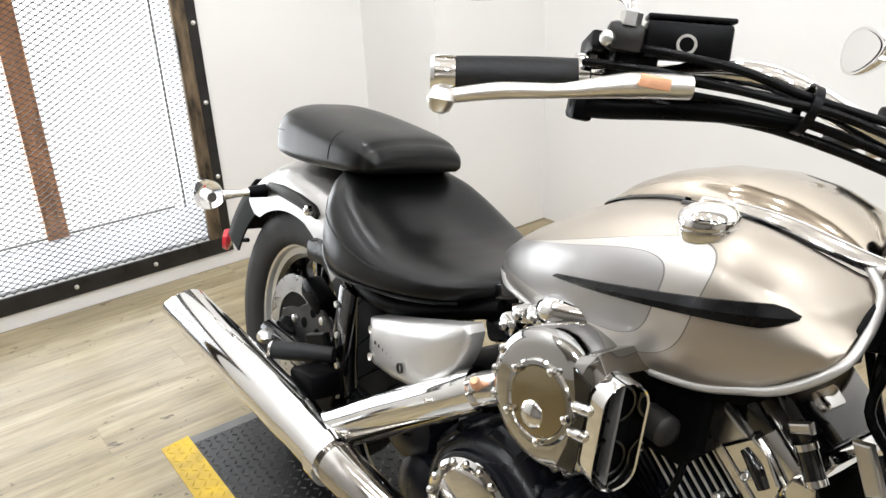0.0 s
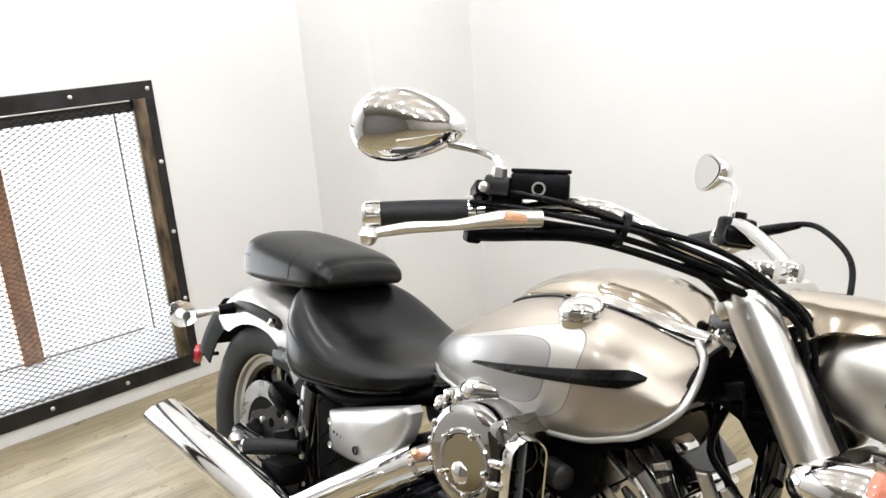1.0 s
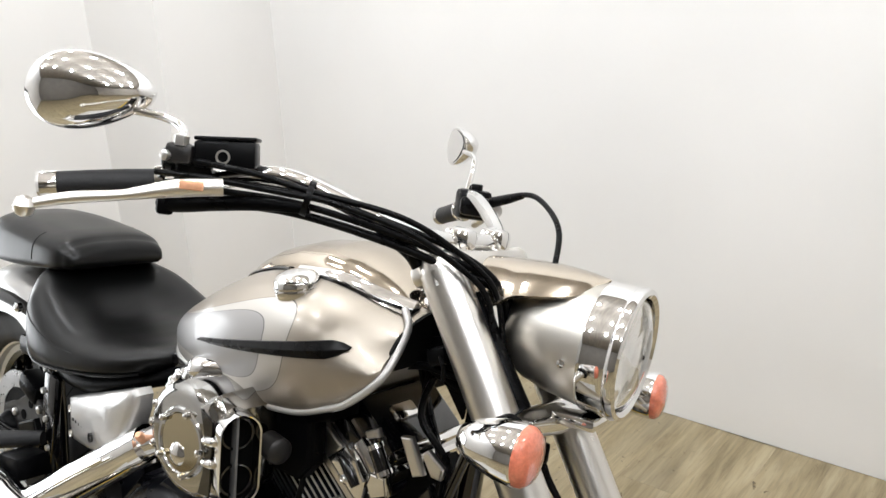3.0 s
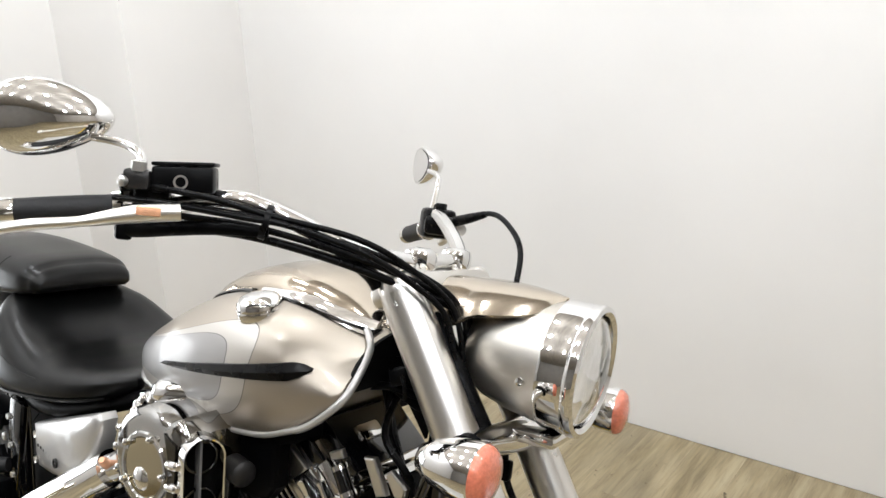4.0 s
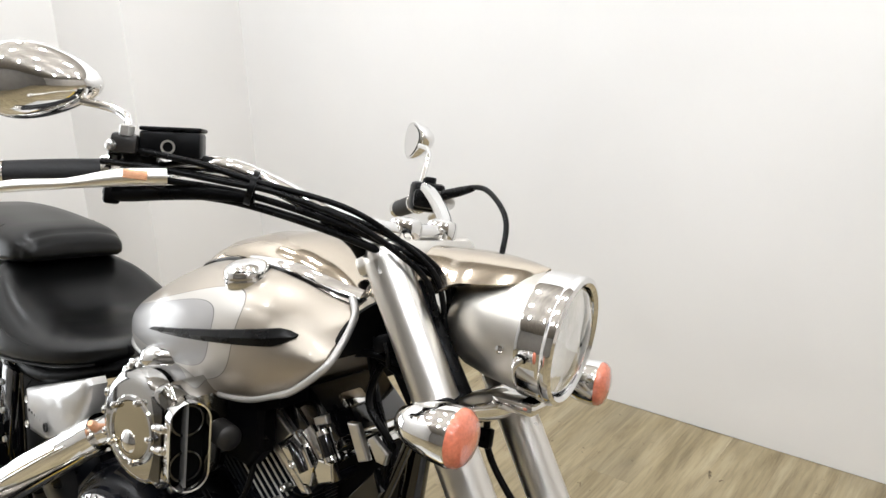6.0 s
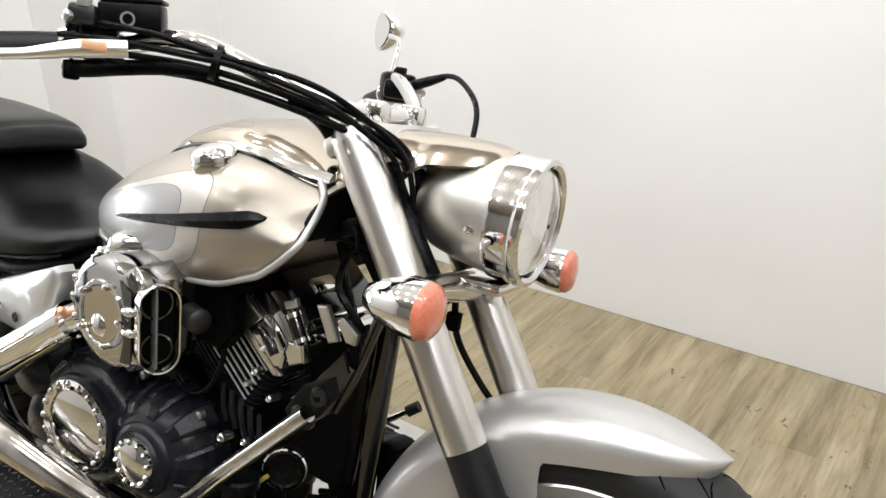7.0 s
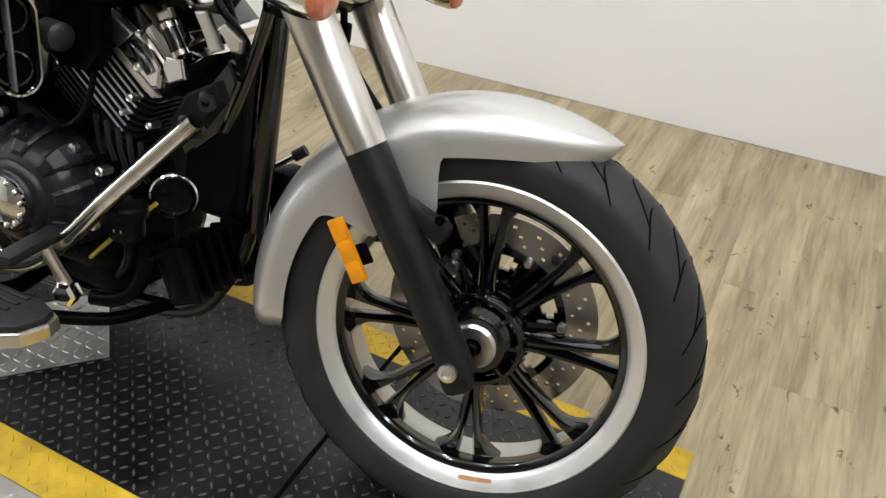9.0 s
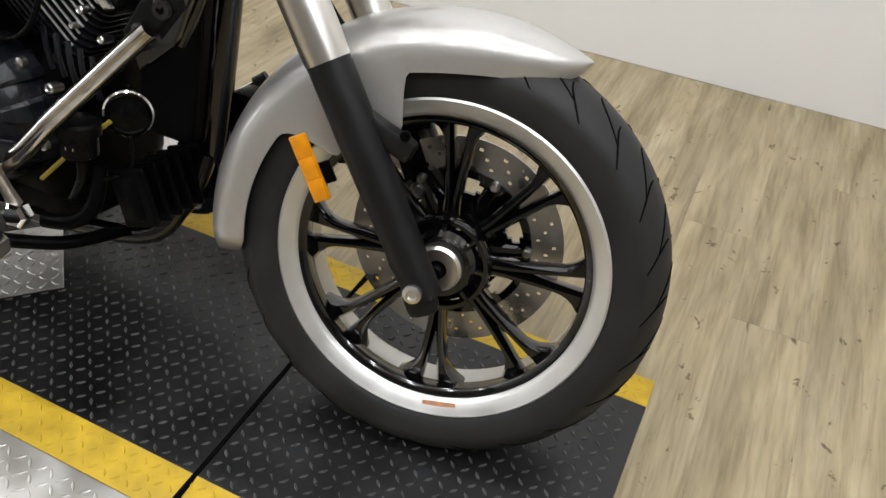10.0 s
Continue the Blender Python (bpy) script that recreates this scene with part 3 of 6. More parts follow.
def cast_wheel(c, r_rim, half, spokes, phase, parent, front, lip=1.0):
    h = half
    prof = [(-h, r_rim), (-h - 0.002, r_rim - 0.003), (-h + 0.001, r_rim - 0.008), (-h + 0.007, r_rim - 0.008 - 0.012 * lip), (-h + 0.013, r_rim - 0.008 - 0.018 * lip), (-h + 0.018, r_rim - 0.028), (0, r_rim - 0.030),
            (h - 0.018, r_rim - 0.030), (h - 0.014, r_rim - 0.029), (h - 0.007, r_rim - 0.020), (h - 0.001, r_rim - 0.008), (h + 0.002, r_rim - 0.003), (h, r_rim)]
    rim = part("rim", ringrev(prof, c, (0, 1, 0), 128), BRUSHED, parent, "machined silver rim", front)
    part("rim_band", ringrev([(-h + 0.0135, r_rim - 0.0255), (-h + 0.0165, r_rim - 0.0345), (-h + 0.020, r_rim - 0.0375), (-0.014, r_rim - 0.0375), (-0.009, r_rim - 0.034), (-0.007, r_rim - 0.0285)], c, (0, 1, 0), 96), GLOSSBLK, parent, "gloss black inner band", front)
    ri = r_rim - 0.031
    for k in range(spokes):
        a = radians(phase + 360.0 / spokes * k)
        u, v = V(math.cos(a), 0, math.sin(a)), V(-math.sin(a), 0, math.cos(a))
        bm = bmesh.new()
        for s in (-1, 1):
            rings = []
            for q in range(19):
                t = q / 18
                rr = 0.045 + (ri - 0.045) * t
                off = s * (0.0050 + 0.0135 * max(0, (t - 0.25) / 0.75) ** 1.15)
                wid = 0.0064 + 0.003 * (1 - t) ** 2
                fillet = 0.040 * max(0, (t - 0.66) / 0.34) ** 3.2
                dep = 0.020 - 0.004 * t
                p = Vector(c) + u * rr + v * off
                rings.append([p + v * (s * (wid * x + (fillet if x > 0 else 0))) + V(0, dep * y, 0) for x, y in ((-1, -0.5), (-0.3, -1), (0.3, -1), (1, -0.5), (1, 0.5), (0.3, 1), (-0.3, 1), (-1, 0.5))])
            loft(rings, True, bm)
        part("spoke", bm, GLOSSBLK, parent, "", front)
        part("hub_rib", box(Vector(c) + u * 0.058 + V(0, -0.034, 0), (0.024, 0.012, 0.007), 0.002, Matrix.Rotation(-a, 3, "Y")), GLOSSBLK, parent, "", front)
    part("hub_ring", ringrev([(-0.040, 0.064), (-0.040, 0.070), (-0.028, 0.073), (-0.020, 0.070), (-0.020, 0.064)], c, (0, 1, 0), 56), GLOSSBLK, parent, "", front)
    part("hub", revolve([(-0.046, 0.022), (-0.046, 0.046), (-0.032, 0.058), (-0.028, 0.054), (0.03, 0.056), (0.036, 0.062), (0.05, 0.06), (0.05, 0.02)], c, (0, 1, 0), 48), GLOSSBLK, parent, "", front)
    return rim


# front wheel
fw = part("front_wheel", revolve([(-0.075, 0.010), (-0.062, 0.021), (0.065, 0.021), (0.078, 0.010)], AXLE, (0, 1, 0), 24), SATBLK, bike, "black cast front wheel with machined rim", True)
tyre(AXLE, 0.32, 0.243, 0.064, fw, True)
cast_wheel(AXLE, 0.243, 0.056, 8, 4.0, fw, True)
brake_disc(AXLE, 0.112, 0.166, 0.058, fw, True)


def disc_carrier(c, r0, r1, y, holes, parent):
    """Black carrier plate inside the disc, with oval windows left open and a rim of bolts."""
    bm = bmesh.new()
    n, m = 144, 14
    faces_at = []
    for yy in (y, y + 0.008):
        faces_at.append([[bm.verts.new((c[0] + (r0 + (r1 - r0) * j / m) * math.cos(2 * math.pi * i / n), yy, c[2] + (r0 + (r1 - r0) * j / m) * math.sin(2 * math.pi * i / n))) for j in range(m + 1)] for i in range(n)])

    def solid(i, j):
        r = r0 + (r1 - r0) * (j + 0.5) / m
        a = (360.0 * (i + 0.5) / n) % (360.0 / holes) - 180.0 / holes
        return (a / 15.0) ** 2 + ((r - 0.094) / 0.013) ** 2 > 1

    for i in range(n):
        k = (i + 1) % n
        for j in range(m):
            if not solid(i, j):
                continue
            for g in faces_at:
                bm.faces.new((g[i][j], g[i][j + 1], g[k][j + 1], g[k][j]))
            a, b = faces_at
            for (i0, j0), (p, q) in (((i, j - 1), ((i, j), (k, j))), ((i, j + 1), ((i, j + 1), (k, j + 1))), ((i - 1, j), ((i, j), (i, j + 1))), ((k, j), ((k, j), (k, j + 1)))):
                if j0 < 0 or j0 >= m or not solid(i0, j0):
                    bm.faces.new((a[p[0]][p[1]], a[q[0]][q[1]], b[q[0]][q[1]], b[p[0]][p[1]]))
    carrier = part("disc_carrier", bm, GLOSSBLK, parent, "gloss black disc carrier", True, sharp=30)
    for k in range(holes):
        a = radians(360 / holes * k + 8)
        u = V(math.cos(a), 0, math.sin(a))
        part("disc_bolt", revolve([(-0.010, 0.005), (-0.004, 0.008), (0.004, 0.008)], c + u * 0.112 + V(0, y - 0.002, 0), (0, 1, 0), 12), BOLT, carrier, "", True)
        part("carrier_arm", tube([c + u * 0.04 + V(0, y - 0.008, 0), c + u * 0.075 + V(0, y - 0.006, 0), c + u * 0.108 + V(0, y - 0.001, 0)], [0.013, 0.010, 0.008], 8, 2), GLOSSBLK, carrier, "", True)


disc_carrier(AXLE, 0.035, 0.118, 0.054, 6, fw)
part("wheel_sticker", slab([(-0.026, -0.006), (0.026, -0.006), (0.026, 0.006), (-0.026, 0.006)], 0.0006,
     lambda p, q, d: AXLE + V((0.227 + q) * math.cos(radians(-79) + p / 0.227), -0.0510 - d, (0.227 + q) * math.sin(radians(-79) + p / 0.227))), COPPER, fw, "small orange sticker", True)

# rear wheel
RAX = V(0.012, 0, 0.336)
rw = part("rear_wheel", revolve([(-0.11, 0.011), (-0.1, 0.018), (0.1, 0.018), (0.11, 0.011)], RAX, (0, 1, 0), 24), SATIN, bike, "black cast rear wheel with machined rim", False)
tyre(RAX, 0.322, 0.205, 0.084, rw, False)
cast_wheel(RAX, 0.205, 0.062, 8, 10.0, rw, False, 0.15)
brake_disc(RAX, 0.092, 0.134, -0.078, rw, False)
part("disc_carrier", revolve([(-0.076, 0.094), (-0.069, 0.094), (-0.066, 0.05)], RAX, (0, 1, 0), 40), SATBLK, rw)
part("axle_nut", revolve([(-0.176, 0.009), (-0.170, 0.014), (-0.150, 0.020), (-0.104, 0.020)], RAX, (0, 1, 0), 6), BOLT, rw)
part("hub_cap", revolve([(-0.122, 0.03), (-0.106, 0.040), (-0.082, 0.042)], RAX, (0, 1, 0), 32), SATBLK, rw)


# mudguards
def mudguard(c, r, a0, a1, half, skirt, taper0, taper1, thick=0.003):
    """A domed arc over a wheel: skirt(angle) gives how far its sides come down."""
    bm = bmesh.new()
    na, ns = 120, 22
    rows = []
    for i in range(na + 1):
        t = i / na
        ang = radians(a0 + (a1 - a0) * t)
        e = 1.0
        if taper0 and t < taper0:
            e = min(e, math.sqrt(max(0.0, 1 - (1 - t / taper0) ** 2)))
        if taper1 and t > 1 - taper1:
            e = min(e, math.sqrt(max(0.0, 1 - (1 - (1 - t) / taper1) ** 2)))
        e = max(e, 0.03)
        row = []
        sk = skirt(math.degrees(ang)) * (0.15 + 0.85 * e)
        for j in range(ns + 1):
            s = -1 + 2 * j / ns
            b = abs(s)
            if b <= 0.68:
                q = b / 0.68
                y = half * e * math.sin(q * math.pi / 2)
                d = half * 0.62 * e * (1 - math.cos(q * math.pi / 2)) 
            else:
                q = (b - 0.68) / 0.32
                y = half * e * (1.0 - 0.03 * q)
                d = half * 0.62 * e + (sk - half * 0.62 * e) * q
            rr = r - d
            row.append(V(c[0] + rr * math.cos(ang), math.copysign(y, s) if s else 0.0, c[2] + rr * math.sin(ang)))
        rows.append(row)
    vs = [[bm.verts.new(p) for p in row] for row in rows]
    for a, b in zip(vs, vs[1:]):
        for k in range(ns):
            bm.faces.new((a[k], a[k + 1], b[k + 1], b[k]))
    bmesh.ops.recalc_face_normals(bm, faces=bm.faces)
    bmesh.ops.solidify(bm, geom=bm.faces[:], thickness=thick)
    return bm


def front_skirt(a):
    base = 0.076
    if 105 < a < 151:
        f = min(1, (a - 105) / 5, ((151 - a) / 13) ** 1.5)
        base += 0.074 * f * f * (3 - 2 * f)
    return base


mg = part("front_mudguard", mudguard(AXLE + V(-0.010, 0, 0), 0.352, 65, 194, 0.082, front_skirt, 0.30, 0.08), SILVER, bike, "silver painted front mudguard", True, sharp=60)
rear_g = part("rear_mudguard", mudguard(RAX, 0.400, 46, 134, 0.112, lambda a: (0.116 if a < 125 else 0.116 - 0.004 * (a - 125)) + 0.0006 * max(0, 80 - a), 0.0, 0.05), SILVER, bike, "silver painted rear mudguard", False, sharp=60)
part("mudguard_strut", slab([(-0.112, 0.652), (-0.095, 0.668), (-0.03, 0.676), (0.05, 0.676), (0.115, 0.668), (0.134, 0.655), (0.128, 0.642), (0.05, 0.650), (-0.03, 0.652), (-0.09, 0.648)], 0.012, lambda a, b, d: V(a, -0.109 - d, b), 0.004), STEEL, rear_g, "dark grey fender strut")
part("strut_bolt", revolve([(-0.014, 0.004), (-0.009, 0.011), (0, 0.012)], (0.108, -0.121, 0.657), (0, 1, 0), 12), CHROME, rear_g)
rings = []
for k in range(13):
    ang = radians(127 + 31 * k / 12)
    ring = [(-0.106, 0.300), (-0.107, 0.345), (-0.104, 0.372), (-0.090, 0.386), (0.090, 0.386), (0.104, 0.372), (0.107, 0.345), (0.106, 0.300), (0.101, 0.300), (0.102, 0.345), (0.098, 0.370), (0.088, 0.381), (-0.088, 0.381), (-0.098, 0.370), (-0.102, 0.345), (-0.101, 0.300)]
    rings.append([V(RAX.x + r * math.cos(ang), y, RAX.z + r * math.sin(ang)) for y, r in ring])
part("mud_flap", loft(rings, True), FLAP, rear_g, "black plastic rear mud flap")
part("tail_reflector", revolve([(-0.006, 0.020), (0.0, 0.030), (0.012, 0.027)], (-0.40, -0.072, 0.435), (-0.6, -0.8, 0), 24), RED, bike, "round red side reflector")
part("reflector_stay", tube([(-0.39, -0.065, 0.436), (-0.33, -0.05, 0.452)], 0.006, 8), SATBLK, bike)
for s in (-1, 1):
    sig = part("rear_signal", revolve([(0.03, 0.012), (0.02, 0.026), (-0.005, 0.034), (-0.035, 0.030), (-0.05, 0.006)], (-0.15, s * 0.235, 0.628), (1, 0, 0), 28), CLEAR if s < 0 else CHROME, bike, "clear-lensed chrome turn signal")
    part("stalk", tube([(-0.14, s * 0.21, 0.63), (-0.125, s * 0.18, 0.636), (-0.118, s * 0.155, 0.64)], [0.013, 0.008, 0.010], 10), CHROME, sig)
    part("mount", tube([(-0.118, s * 0.155, 0.64), (-0.11, s * 0.115, 0.645)], [0.013, 0.016], 10), SATBLK, sig)
    part("bulb", revolve([(-0.02, 0.004), (-0.01, 0.010), (0.015, 0.010)], (-0.15, s * 0.235, 0.628), (1, 0, 0), 14), SATIN, sig)


# fork, yokes, headlamp, handlebar: all turned with the steering
def onfork(z, y):
    """A point on a fork leg's centre line at height z."""
    return V(1.685 - (z - 0.30) * 0.63, y, z)


for s in (-1, 1):
    leg = part("fork_leg", tube([onfork(0.30, s * 0.108), onfork(0.40, s * 0.108), onfork(0.50, s * 0.108), onfork(0.62, s * 0.108)], [0.025, 0.0275, 0.0295, 0.0295], 24), FORKBLK, bike, "satin black lower fork leg", True)
    part("fork_cover", tube([onfork(0.597, s * 0.108), onfork(0.61, s * 0.108), onfork(0.93, s * 0.108), onfork(0.935, s * 0.108)], [0.0295, 0.031, 0.0315, 0.0315], 32, 2), SATIN, leg, "polished aluminium fork cover", True)
    part("fork_cap", tube([onfork(0.934, s * 0.108), onfork(0.965, s * 0.108), onfork(0.974, s * 0.108)], [0.030, 0.030, 0.022], 32, 2), SATIN, leg, "polished fork cap", True)
    part("axle_clamp", box(onfork(0.30, s * 0.108) + V(-0.005, 0, -0.005), (0.047, 0.036, 0.050), 0.015, turn_y(-30)), FORKBLK, leg, "", True)
    part("clamp_bolt", revolve([(-0.006, 0.013), (0.009, 0.013), (0.011, 0.008), (0.005, 0.007)], V(1.673, s * 0.130, 0.313), (0, s, 0), 18), BOLT, leg, "steel bolt", True)
    part("axle_end", ringrev([(-0.02, 0.014), (-0.02, 0.033), (0.0, 0.034), (0.005, 0.030), (0.005, 0.014)], V(1.688, s * 0.068, 0.327), (0, s, 0), 28), SATIN, leg, "steel spacer ring", True)
    part("mudguard_bracket", box(onfork(0.508, s * 0.108) + V(0.040, -s * 0.008, -0.002), (0.085, 0.026, 0.032), 0.008, turn_y(22)), FORKBLK, leg, "", True)
    part("bracket_bolt", revolve([(0, 0.007), (0.006, 0.007)], onfork(0.512, s * 0.108) + V(0.072, s * 0.006, 0.004), (0, s, 0), 12), SATBLK, leg, "", True)
    rf = part("reflector", box(V(1.507, s * 0.127, 0.446), (0.024, 0.006, 0.092), 0.002, turn_y(-31)), AMBER, leg, "amber plastic reflector", True)
    for k in (-1, 0, 1):
        cz = V(1.507, s * 0.1305, 0.446) + turn_y(-31) @ V(0, 0, 0.0305 * k)
        part("facet", box(cz, (0.022, 0.005, 0.0308), 0.0015, turn_y(-31) @ Matrix.Rotation(radians(s * k * 1.2), 3, "X")), AMBER, rf, "", True)
    part("reflector_tab", box(V(1.522, s * 0.118, 0.44), (0.03, 0.006, 0.03), 0.002, turn_y(-31)), SATBLK, leg, "", True)

caliper = part("brake_caliper", box(V(1.60, 0.085, 0.42), (0.055, 0.06, 0.11), 0.014, turn_y(-28)), SATBLK, bike, "black brake caliper", True)
for dz in (-0.03, 0.03):
    part("caliper_bolt", revolve([(-0.04, 0.009), (-0.032, 0.012), (0, 0.012)], V(1.60 + dz * 0.5, 0.075, 0.42 - dz), (0, 1, 0), 14), BOLT, caliper, "", True)
part("brake_hose", tube([V(1.39, 0.045, 0.76), V(1.395, 0.06, 0.68), V(1.44, 0.075, 0.61), V(1.50, 0.085, 0.55), V(1.575, 0.09, 0.47)], 0.0055, 10), PLASTIC, bike, "black rubber brake hose", True)
part("hose_joint", box(V(1.392, 0.05, 0.70), (0.022, 0.018, 0.03), 0.004), SATBLK, bike, "", True)
for z, nm in ((0.752, "lower_yoke"), (0.952, "upper_yoke")):
    part(nm, box(onfork(z, 0) + V(-0.008, 0, 0), (0.075, 0.25, 0.034), 0.012, turn_y(-31)), SATBLK if z < 0.8 else SATIN, bike, "", True)
part("steering_stem", tube([onfork(0.74, 0) + V(-0.05, 0, 0), onfork(0.96, 0) + V(-0.05, 0, 0)], 0.027, 20), SATBLK, bike, "", True)

# headlamp
LAMP = V(1.484, 0.0, 0.882)
lamp_axis = V(1, 0, -0.06).normalized()
headlamp = part("headlamp", revolve([(-0.150, 0.012), (-0.145, 0.036), (-0.130, 0.058), (-0.105, 0.072), (-0.07, 0.080), (-0.03, 0.0845), (-0.012, 0.086)], LAMP, lamp_axis, 56), LAMPBODY, bike, "brushed silver bullet headlamp with chrome ring", True)
part("lamp_ring", ringrev([(-0.016, 0.084), (-0.014, 0.0885), (-0.010, 0.0895), (0.018, 0.0895), (0.022, 0.0885), (0.024, 0.0905), (0.030, 0.0915), (0.036, 0.0895), (0.038, 0.083), (0.034, 0.077), (-0.010, 0.081)], LAMP, lamp_axis, 72), CHROME, headlamp, "chrome trim ring", True)
part("reflector", revolve([(0.022, 0.0765), (0.0, 0.072), (-0.03, 0.058), (-0.055, 0.035), (-0.065, 0.012)], LAMP, lamp_axis, 48, cap=False), BOWL, headlamp, "faceted reflector bowl", True)
part("lens", revolve([(0.026, 0.0775), (0.036, 0.067), (0.043, 0.043), (0.046, 0.003), (0.0425, 0.003), (0.039, 0.043), (0.032, 0.065), (0.023, 0.0765)], LAMP, lamp_axis, 48), CLEAR, headlamp, "clear glass lens", True)
part("bulb_shield", revolve([(0.0, 0.012), (-0.02, 0.013), (-0.055, 0.008)], LAMP, lamp_axis, 18), SATBLK, headlamp, "", True)
part("lamp_screw", revolve([(0, 0.006), (0.003, 0.0055), (0.004, 0.002)], LAMP + V(-0.035, -0.083, -0.018), (0, -1, 0), 12), CHROME, headlamp, "", True)


def cowl():
    """Polished cover from the yoke over the top of the headlamp, pointed at its front."""
    rings = []
    for k in range(15):
        t = k / 14
        x = 1.285 + 0.186 * t
        w = 0.088 * math.sqrt(max(0.0, 1 - max(0, (t - 0.25) / 0.75) ** 2.2)) + 0.002
        z = 0.975 + 0.014 * math.sin(t * 2.3) - 0.013 * t
        ring = []
        for j in range(13):
            s = -1 + 2 * j / 12
            drop = (0.045 + 0.02 * math.sin(math.pi * min(1, t * 2.2))) * abs(s) ** 2.4 * (w / 0.09)
            ring.append(V(x, w * s, z - drop))
        rings.append(ring)
    bm = loft(rings, False, close=False)
    bmesh.ops.recalc_face_normals(bm, faces=bm.faces)
    bmesh.ops.solidify(bm, geom=bm.faces[:], thickness=0.005)
    return bm


part("yoke_cowl", cowl(), CONSOLEP, bike, "polished aluminium cowl over the headlamp", True, sharp=50)

# turn signals on a chrome bar
SIG = {-1: V(1.462, -0.216, 0.780), 1: V(1.493, 0.222, 0.783)}
part("signal_bar", tube([V(1.43, -0.185, 0.786), V(1.41, -0.10, 0.776), V(1.425, 0, 0.772), V(1.41, 0.10, 0.776), V(1.43, 0.185, 0.786)], [0.016, 0.019, 0.024, 0.019, 0.016], 16), CHROME, bike, "chrome light bar", True)
part("lamp_mount", box(V(1.45, 0, 0.783), (0.085, 0.09, 0.018), 0.006), CHROME, bike, "chrome headlamp mount", True)
for s in (-1, 1):
    sig = part("front_signal", revolve([(-0.078, 0.004), (-0.071, 0.017), (-0.050, 0.028), (-0.018, 0.0355), (0.005, 0.0375), (0.009, 0.036)], SIG[s], (1, s * 0.04, 0), 36), CHROME, bike, "chrome bullet turn signal with orange lens", True)
    part("lens", revolve([(0.0085, 0.0362), (0.015, 0.0350), (0.021, 0.029), (0.0245, 0.017), (0.026, 0.004)], SIG[s], (1, s * 0.04, 0), 36), ORANGE, sig, "pale orange plastic lens", True)
    part("lens_clamp", ringrev([(-0.008, 0.0155), (-0.008, 0.0225), (0.008, 0.0225), (0.008, 0.0155)], V(1.425, s * 0.165, 0.783), (0.1, 1, 0.02), 24), SATBLK, sig, "", True)

# handlebar with grips and controls
right_bar = [V(1.266, 0, 0.990), V(1.260, -0.07, 0.990), V(1.222, -0.165, 1.004), V(1.115, -0.250, 1.047), V(1.02, -0.272, 1.033), V(0.957, -0.311, 1.019), V(0.860, -0.402, 0.996)]
left_bar = [V(0.966, 0.415, 0.999), V(1.059, 0.325, 1.021), V(1.10, 0.275, 1.050), V(1.18, 0.185, 1.030), V(1.25, 0.10, 0.999), V(1.264, 0.055, 0.992)]
hbar = part("handlebar", tube(left_bar + right_bar, 0.0125, 18), CHROME, bike, "chrome pulled-back handlebar", True)
for s in (-1, 1):
    part("riser", tube([V(1.266, s * 0.055, 0.945), V(1.266, s * 0.055, 0.992)], [0.02, 0.021], 20), CHROME, hbar, "chrome bar riser", True)
    part("bar_clamp", box(V(1.266, s * 0.055, 0.993), (0.044, 0.036, 0.036), 0.011), CHROME, hbar, "chrome bar clamp", True)
    g0, g1 = (V(0.954, -0.314, 1.019), V(0.868, -0.396, 0.999)) if s < 0 else (V(1.059, 0.325, 1.021), V(0.973, 0.408, 1.001))
    d = (g1 - g0).normalized()
    part("grip", tube([g0, g0 + (g1 - g0) * 0.33, g0 + (g1 - g0) * 0.66, g1], [0.0165, 0.0175, 0.0175, 0.0168], 22, 3), GRIPR, hbar, "black rubber grip", True)
    part("grip_end", tube([g1, g1 + d * 0.003, g1 + d * 0.020, g1 + d * 0.024], [0.018, 0.0185, 0.0185, 0.015], 22, 1), CHROME, hbar, "chrome grip end", True)
    part("grip_flange", tube([g0 - d * 0.008, g0 - d * 0.006, g0 + d * 0.004], [0.02, 0.0225, 0.0215], 22, 1), CHROME, hbar, "chrome grip collar", True)
    sw = part("switch_housing", box(g0 - d * 0.036 + V(0.008, 0, 0.008), (0.062, 0.046, 0.056), 0.009, Matrix.Rotation(s * radians(44), 3, "Z")), PLASTIC, hbar, "black switch housing", True)
    part("switch_button", box(g0 - d * 0.036 + V(0.014, -s * 0.004, 0.040), (0.02, 0.014, 0.014), 0.003), PLASTIC, sw, "", True)
# front brake master cylinder on the right, clutch perch on the left
reservoir = part("brake_reservoir", box(V(1.043, -0.289, 1.065), (0.076, 0.040, 0.034), 0.004, Matrix.Rotation(radians(34), 3, "Z") @ turn_y(-6)), PLASTIC, bike, "square black brake fluid reservoir", True)
part("lid", box(V(1.0415, -0.289, 1.085), (0.0775, 0.0415, 0.005), 0.002, Matrix.Rotation(radians(34), 3, "Z") @ turn_y(-6)), PLASTIC, reservoir, "", True)
part("sight_glass", ringrev([(-0.002, 0.0065), (-0.002, 0.009), (0.002, 0.009), (0.002, 0.0065)], V(1.053, -0.3065, 1.062), (0.56, -0.83, 0), 20), SATIN, reservoir, "round sight glass", True)
part("lever_perch", tube([V(0.95, -0.302, 0.991), V(0.99, -0.300, 0.995), V(1.04, -0.292, 1.003), V(1.10, -0.275, 1.011), V(1.15, -0.245, 1.012)], [0.012, 0.011, 0.010, 0.009, 0.006], 12), SATBLK, bike, "black lever perch", True)
